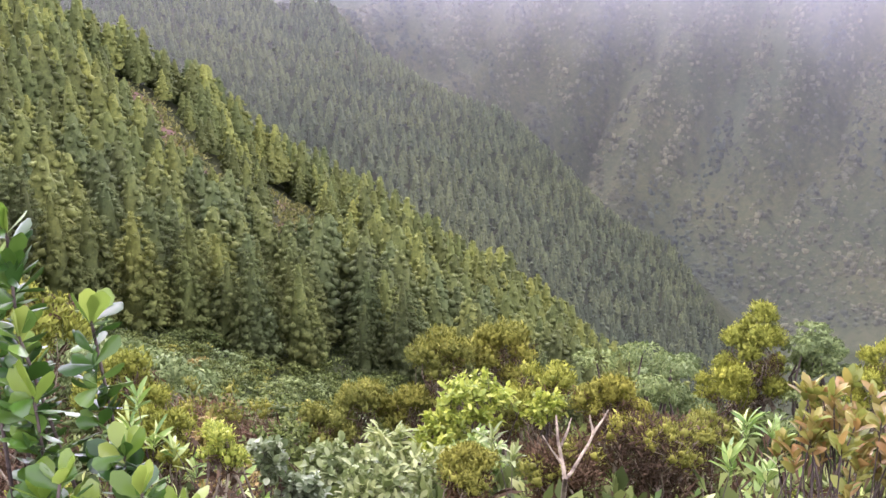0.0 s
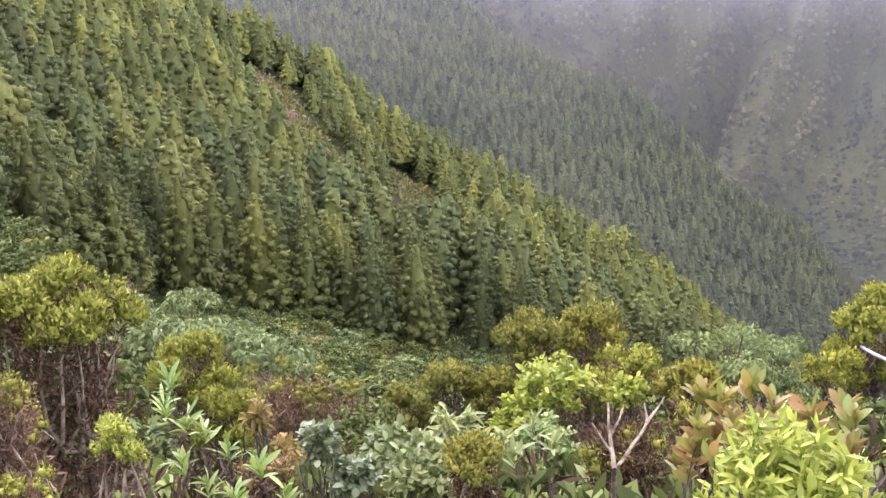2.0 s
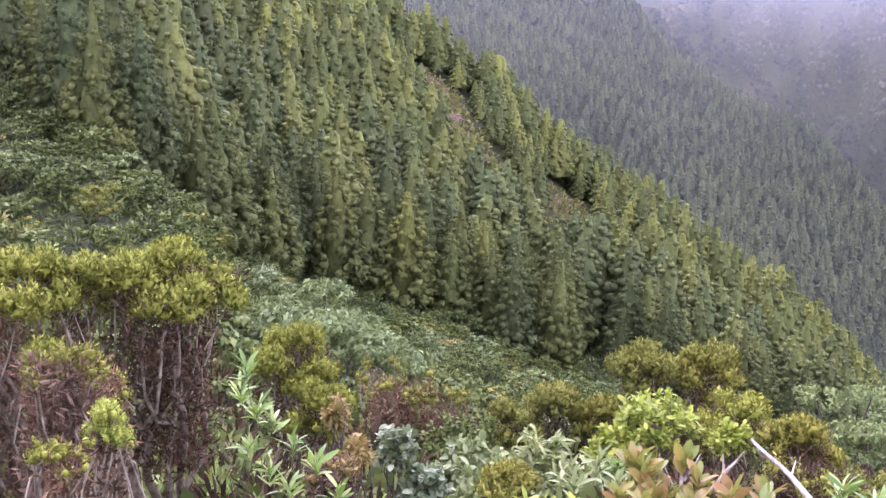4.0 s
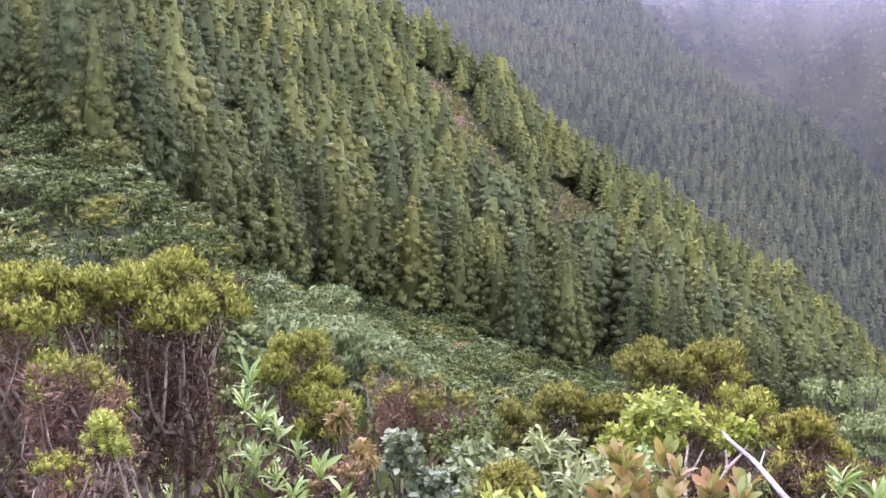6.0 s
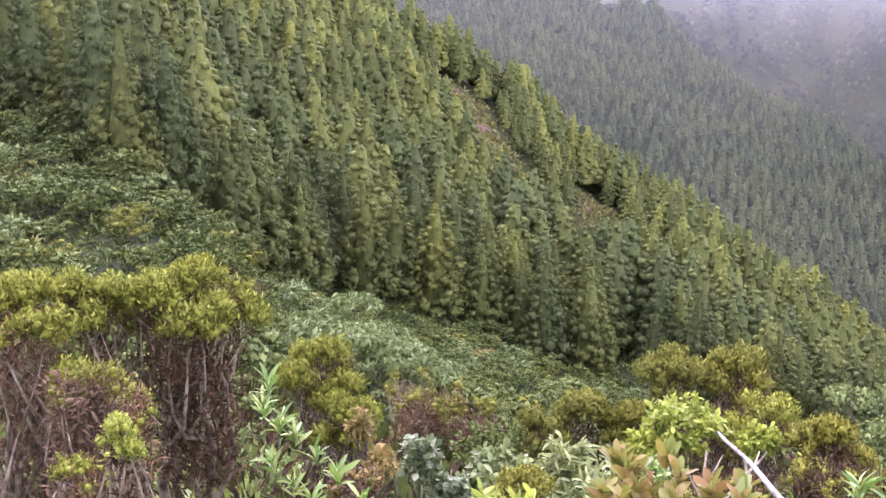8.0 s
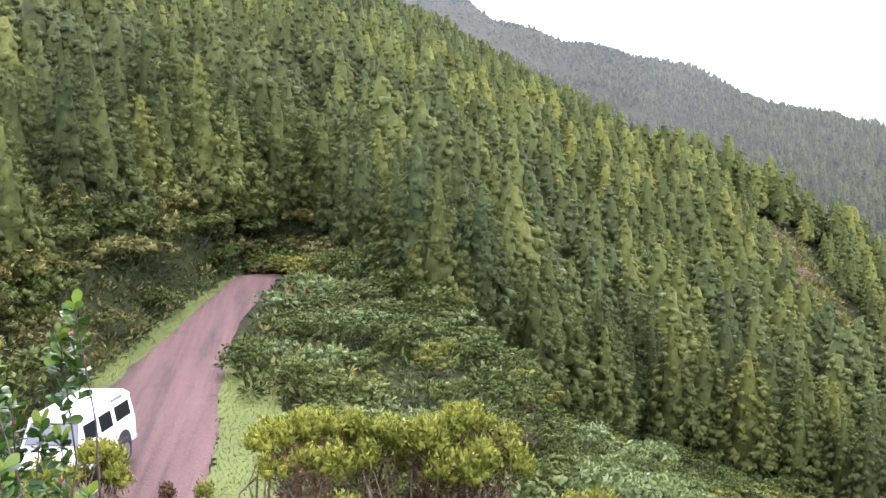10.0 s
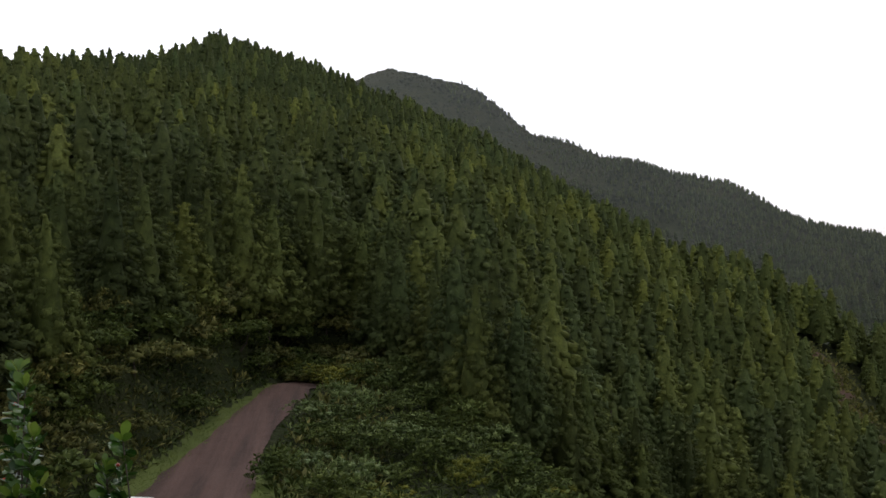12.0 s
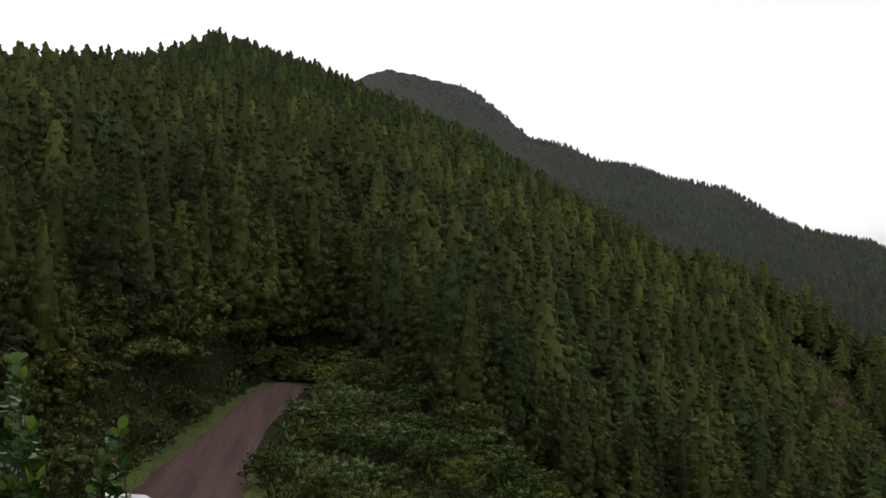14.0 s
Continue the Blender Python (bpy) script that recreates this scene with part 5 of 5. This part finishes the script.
slope_cover("slope_growth", "low green growth between the shrubs", 711, -12, 44, 22, 96, 0.8, SHRUB, 0.34, 20, 0.7)
slope_cover("bank_face_growth", "dark green growth hanging over the steep bank", 713, 38, 66, 26, 64, 0.42, SHRUB, 0.24, 12, 0.8)
slope_cover("bank_growth", "brownish low growth on the steep bank", 712, 36, 68, 28, 70, 0.7, BRUSH, 0.34, 16, 0.95)


def verge_grass():
    rng = rng_of(721)
    lots = []
    for line, side, wide, count in ((EAST_VERGE, 1, 2.0, 15000), (WEST_VERGE, -1, 1.1, 15000)):
        line = fine_line(line, 200)
        way = unit(np.gradient(line, axis=0))
        i = rng.integers(0, 200, count)
        off = side * (road_half(line[i, 1]) - 0.1 + rng.uniform(0, wide, count)) + rng.normal(size=count) * 0.12
        X, Y = line[i, 0] - way[i, 1] * off + rng.normal(size=count) * 0.1, line[i, 1] + way[i, 0] * off + rng.normal(size=count) * 0.1
        P = np.stack([X, Y, height(X, Y) + 0.03], 1)
        L = rng.uniform(0.03, 0.08, count)
        lots.append(sprays(P, rng.normal(size=(count, 3)) * 0.5 + np.array((0, 0, 1.0)), L, L * 0.35, rng))
    V, F = joined(*lots)
    tagged(new("verge_grass_blades", fast_mesh("verge_grass_blades", V, F, GRASS, True, np.tile((0, 0, 1.0), (len(V), 1)))), "short bright grass along the track", "grass", kind="stuff")


verge_grass()


# ---- the white off-road car on the track ----
def paint(name, colour, rough, metal=0.0, spec=0.5):
    m, t = material(name)
    n = noisy(t, 6.0, 5.0)
    finish(t, blend(t, 1.0, colour, ramp(t, n, [(0.3, (0.9, 0.89, 0.87)), (0.6, (1.0, 1.0, 1.0))]), "MULTIPLY"), rough, metal=metal, spec=spec)
    return m


CAR_WHITE = paint("white_car_paint", (0.82, 0.82, 0.82), 0.35)
CAR_DARK = paint("dark_car_glass", (0.012, 0.015, 0.017), 0.12)
# The grey base colour paints the sky's reflection on the windscreen.
CAR_SCREEN = paint("sky_grey_glass", (0.16, 0.18, 0.19), 0.08)
RUBBER = paint("black_rubber", (0.02, 0.02, 0.021), 0.8)
STEEL = paint("grey_steel", (0.35, 0.35, 0.36), 0.4, 0.8)
AMBER = paint("amber_lamp", (0.6, 0.22, 0.03), 0.3)
LAMP = paint("headlamp_glass", (0.6, 0.62, 0.64), 0.1)


def solid(corners, bevel=0.03, segments=2):
    """A bevelled block from its eight corners: four below and four above, in the same order."""
    bm = bmesh.new()
    v = [bm.verts.new(c) for c in corners]
    for f in ((3, 2, 1, 0), (4, 5, 6, 7), (0, 1, 5, 4), (1, 2, 6, 5), (2, 3, 7, 6), (3, 0, 4, 7)):
        bm.faces.new([v[i] for i in f])
    if bevel:
        bmesh.ops.bevel(bm, geom=bm.edges[:], offset=bevel, segments=segments, affect="EDGES", profile=0.6)
    return bm


def box(x0, x1, y0, y1, z0, z1, bevel=0.03):
    return solid([(x0, y0, z0), (x1, y0, z0), (x1, y1, z0), (x0, y1, z0), (x0, y0, z1), (x1, y0, z1), (x1, y1, z1), (x0, y1, z1)], bevel)


def lathe(profile_rows, sides=28):
    """A wheel-like body turned round the y axis, from rows of radius and place."""
    bm = bmesh.new()
    rings = []
    for r, y in profile_rows:
        rings.append([bm.verts.new((r * math.cos(6.2832 * k / sides), y, r * math.sin(6.2832 * k / sides))) for k in range(sides)])
    for a, b in zip(rings, rings[1:]):
        for k in range(sides):
            bm.faces.new((a[k], a[(k + 1) % sides], b[(k + 1) % sides], b[k]))
    bm.faces.new(rings[0][::-1])
    bm.faces.new(rings[-1])
    bmesh.ops.recalc_face_normals(bm, faces=bm.faces[:])
    return bm


def build_car(x, y, heading):
    z = float(road_level(x, y)) + 0.06
    car = thing("off_road_car", pose(x, y, z, 0, 0, heading), "boxy white long-wheelbase off-road car parked on the dirt track", "car")
    part("body", box(-2.25, 0.95, -0.86, 0.86, 0.52, 1.22, 0.04), CAR_WHITE, car, "white boxy lower body")
    part("bonnet", solid([(0.93, -0.80, 0.62), (2.15, -0.72, 0.62), (2.15, 0.72, 0.62), (0.93, 0.80, 0.62), (0.93, -0.80, 1.22), (2.15, -0.70, 1.13), (2.15, 0.70, 1.13), (0.93, 0.80, 1.22)], 0.05), CAR_WHITE, car)
    for s in (-1, 1):
        part("front_wing", box(1.0, 2.2, min(s * 0.62, s * 0.88), max(s * 0.62, s * 0.88), 0.72, 1.08, 0.05), CAR_WHITE, car)
    cabin = part("cabin", solid([(-2.25, -0.85, 1.20), (0.92, -0.85, 1.20), (0.92, 0.85, 1.20), (-2.25, 0.85, 1.20),
                                 (-2.18, -0.74, 1.86), (0.62, -0.74, 1.86), (0.62, 0.74, 1.86), (-2.18, 0.74, 1.86)], 0.03), CAR_WHITE, car, "white upright cabin")
    part("roof", solid([(-2.24, -0.79, 1.84), (0.68, -0.79, 1.84), (0.68, 0.79, 1.84), (-2.24, 0.79, 1.84),
                        (-2.12, -0.62, 1.99), (0.50, -0.62, 1.99), (0.50, 0.62, 1.99), (-2.12, 0.62, 1.99)], 0.05, 3), CAR_WHITE, car, "white raised roof panel")

    def pane(name, x0, x1, z0, z1, s, mat, parent):
        def side(zz):
            return s * (0.85 - (zz - 1.20) / 0.66 * 0.11 + 0.006)
        lo, hi = side(z0), side(z1)
        t = -s * 0.03
        pts = [(x0, lo, z0), (x1, lo, z0), (x1, lo + t, z0), (x0, lo + t, z0), (x0, hi, z1), (x1, hi, z1), (x1, hi + t, z1), (x0, hi + t, z1)]
        return part(name, solid(pts, 0.012, 1), mat, parent)

    for s in (-1, 1):
        pane("side_window", -0.02, 0.66, 1.27, 1.72, s, CAR_DARK, cabin)
        pane("side_window", -0.92, -0.20, 1.27, 1.72, s, CAR_DARK, cabin)
        pane("side_window", -2.02, -1.12, 1.30, 1.72, s, CAR_DARK, cabin)
        bar = part("roof_window", solid([(-1.75, s * 0.765, 1.875), (-1.05, s * 0.765, 1.875), (-1.05, s * 0.71, 1.86), (-1.75, s * 0.71, 1.86),
                                         (-1.75, s * 0.70, 1.945), (-1.05, s * 0.70, 1.945), (-1.05, s * 0.66, 1.92), (-1.75, s * 0.66, 1.92)], 0.008, 1), CAR_DARK, cabin, "dark narrow roof light")
        part("door_seam", box(-0.115, -0.10, min(s * 0.855, s * 0.868), max(s * 0.855, s * 0.868), 0.58, 1.21, 0), RUBBER, car)
        part("door_seam", box(-1.005, -0.99, min(s * 0.855, s * 0.868), max(s * 0.855, s * 0.868), 0.80, 1.21, 0), RUBBER, car)
        part("door_handle", box(-0.34, -0.20, min(s * 0.86, s * 0.885), max(s * 0.86, s * 0.885), 1.08, 1.12, 0.006), RUBBER, car)
        mirror = part("mirror", box(0.78, 0.86, min(s * 0.93, s * 1.10), max(s * 0.93, s * 1.10), 1.26, 1.48, 0.02), RUBBER, car, "black wing mirror")
        part("mirror_arm", box(0.80, 0.84, min(s * 0.84, s * 0.95), max(s * 0.84, s * 0.95), 1.30, 1.33, 0.005), RUBBER, mirror)
        part("headlight", lathe([(0.095, -0.02), (0.095, 0.0), (0.05, 0.02)], 20), LAMP, car).matrix_basis = pose(2.21, s * 0.60, 0.88, 0, 0, -90)
        part("indicator", lathe([(0.04, -0.02), (0.04, 0.0), (0.02, 0.012)], 14), AMBER, car).matrix_basis = pose(2.215, s * 0.77, 0.80, 0, 0, -90)
        part("sill", box(-0.9, 0.9, min(s * 0.80, s * 0.87), max(s * 0.80, s * 0.87), 0.44, 0.54, 0.015), RUBBER, car)
    part("windscreen", solid([(0.925, -0.74, 1.27), (0.945, -0.74, 1.27), (0.945, 0.74, 1.27), (0.925, 0.74, 1.27),
                              (0.66, -0.66, 1.80), (0.68, -0.66, 1.80), (0.68, 0.66, 1.80), (0.66, 0.66, 1.80)], 0.006, 1), CAR_SCREEN, car, "flat windscreen with grey colour standing in for the reflected sky")
    for s in (-0.36, 0.30):
        part("wiper", solid([(0.945, s - 0.3, 1.285), (0.965, s - 0.3, 1.285), (0.965, s + 0.25, 1.30), (0.945, s + 0.25, 1.30),
                             (0.94, s - 0.3, 1.30), (0.955, s - 0.3, 1.30), (0.955, s + 0.25, 1.315), (0.94, s + 0.25, 1.315)], 0.003, 1), RUBBER, car)
    part("grille", box(2.15, 2.19, -0.46, 0.46, 0.72, 1.02, 0.01), RUBBER, car)
    part("bumper", box(2.20, 2.32, -0.88, 0.88, 0.52, 0.68, 0.02), STEEL, car)
    part("rear_bumper", box(-2.36, -2.26, -0.85, 0.85, 0.50, 0.62, 0.02), STEEL, car)
    part("rear_window", box(-2.262, -2.235, -0.42, 0.42, 1.30, 1.70, 0.008), CAR_DARK, car)
    part("spare_wheel", lathe([(0.2, -0.1), (0.36, -0.1), (0.39, -0.05), (0.39, 0.05), (0.36, 0.1), (0.2, 0.1)]), RUBBER, car).matrix_basis = pose(-2.38, 0.1, 1.12, 0, 0, 90)
    for wx in (-1.45, 1.45):
        for s in (-1, 1):
            # No opening is cut; a black disc imitates the shade inside the arch.
            part("wheel_well_shade", lathe([(0.45, -0.10), (0.47, -0.02), (0.47, 0.02), (0.45, 0.03)]), RUBBER, car, "black disc standing in for the shaded wheel arch opening").matrix_basis = pose(wx, s * 0.845, 0.52)
            wheel = part("wheel", lathe([(0.24, -0.11), (0.36, -0.11), (0.39, -0.07), (0.39, 0.07), (0.36, 0.11), (0.24, 0.11)]), RUBBER, car, "black tyre")
            wheel.matrix_basis = pose(wx, s * 0.80, 0.39)
            part("rim", lathe([(0.23, -0.115), (0.22, -0.10), (0.10, -0.09), (0.08, 0.09), (0.22, 0.10), (0.23, 0.115)]), STEEL, wheel)
    return car


build_car(-22.0, 17.6, -66.0)
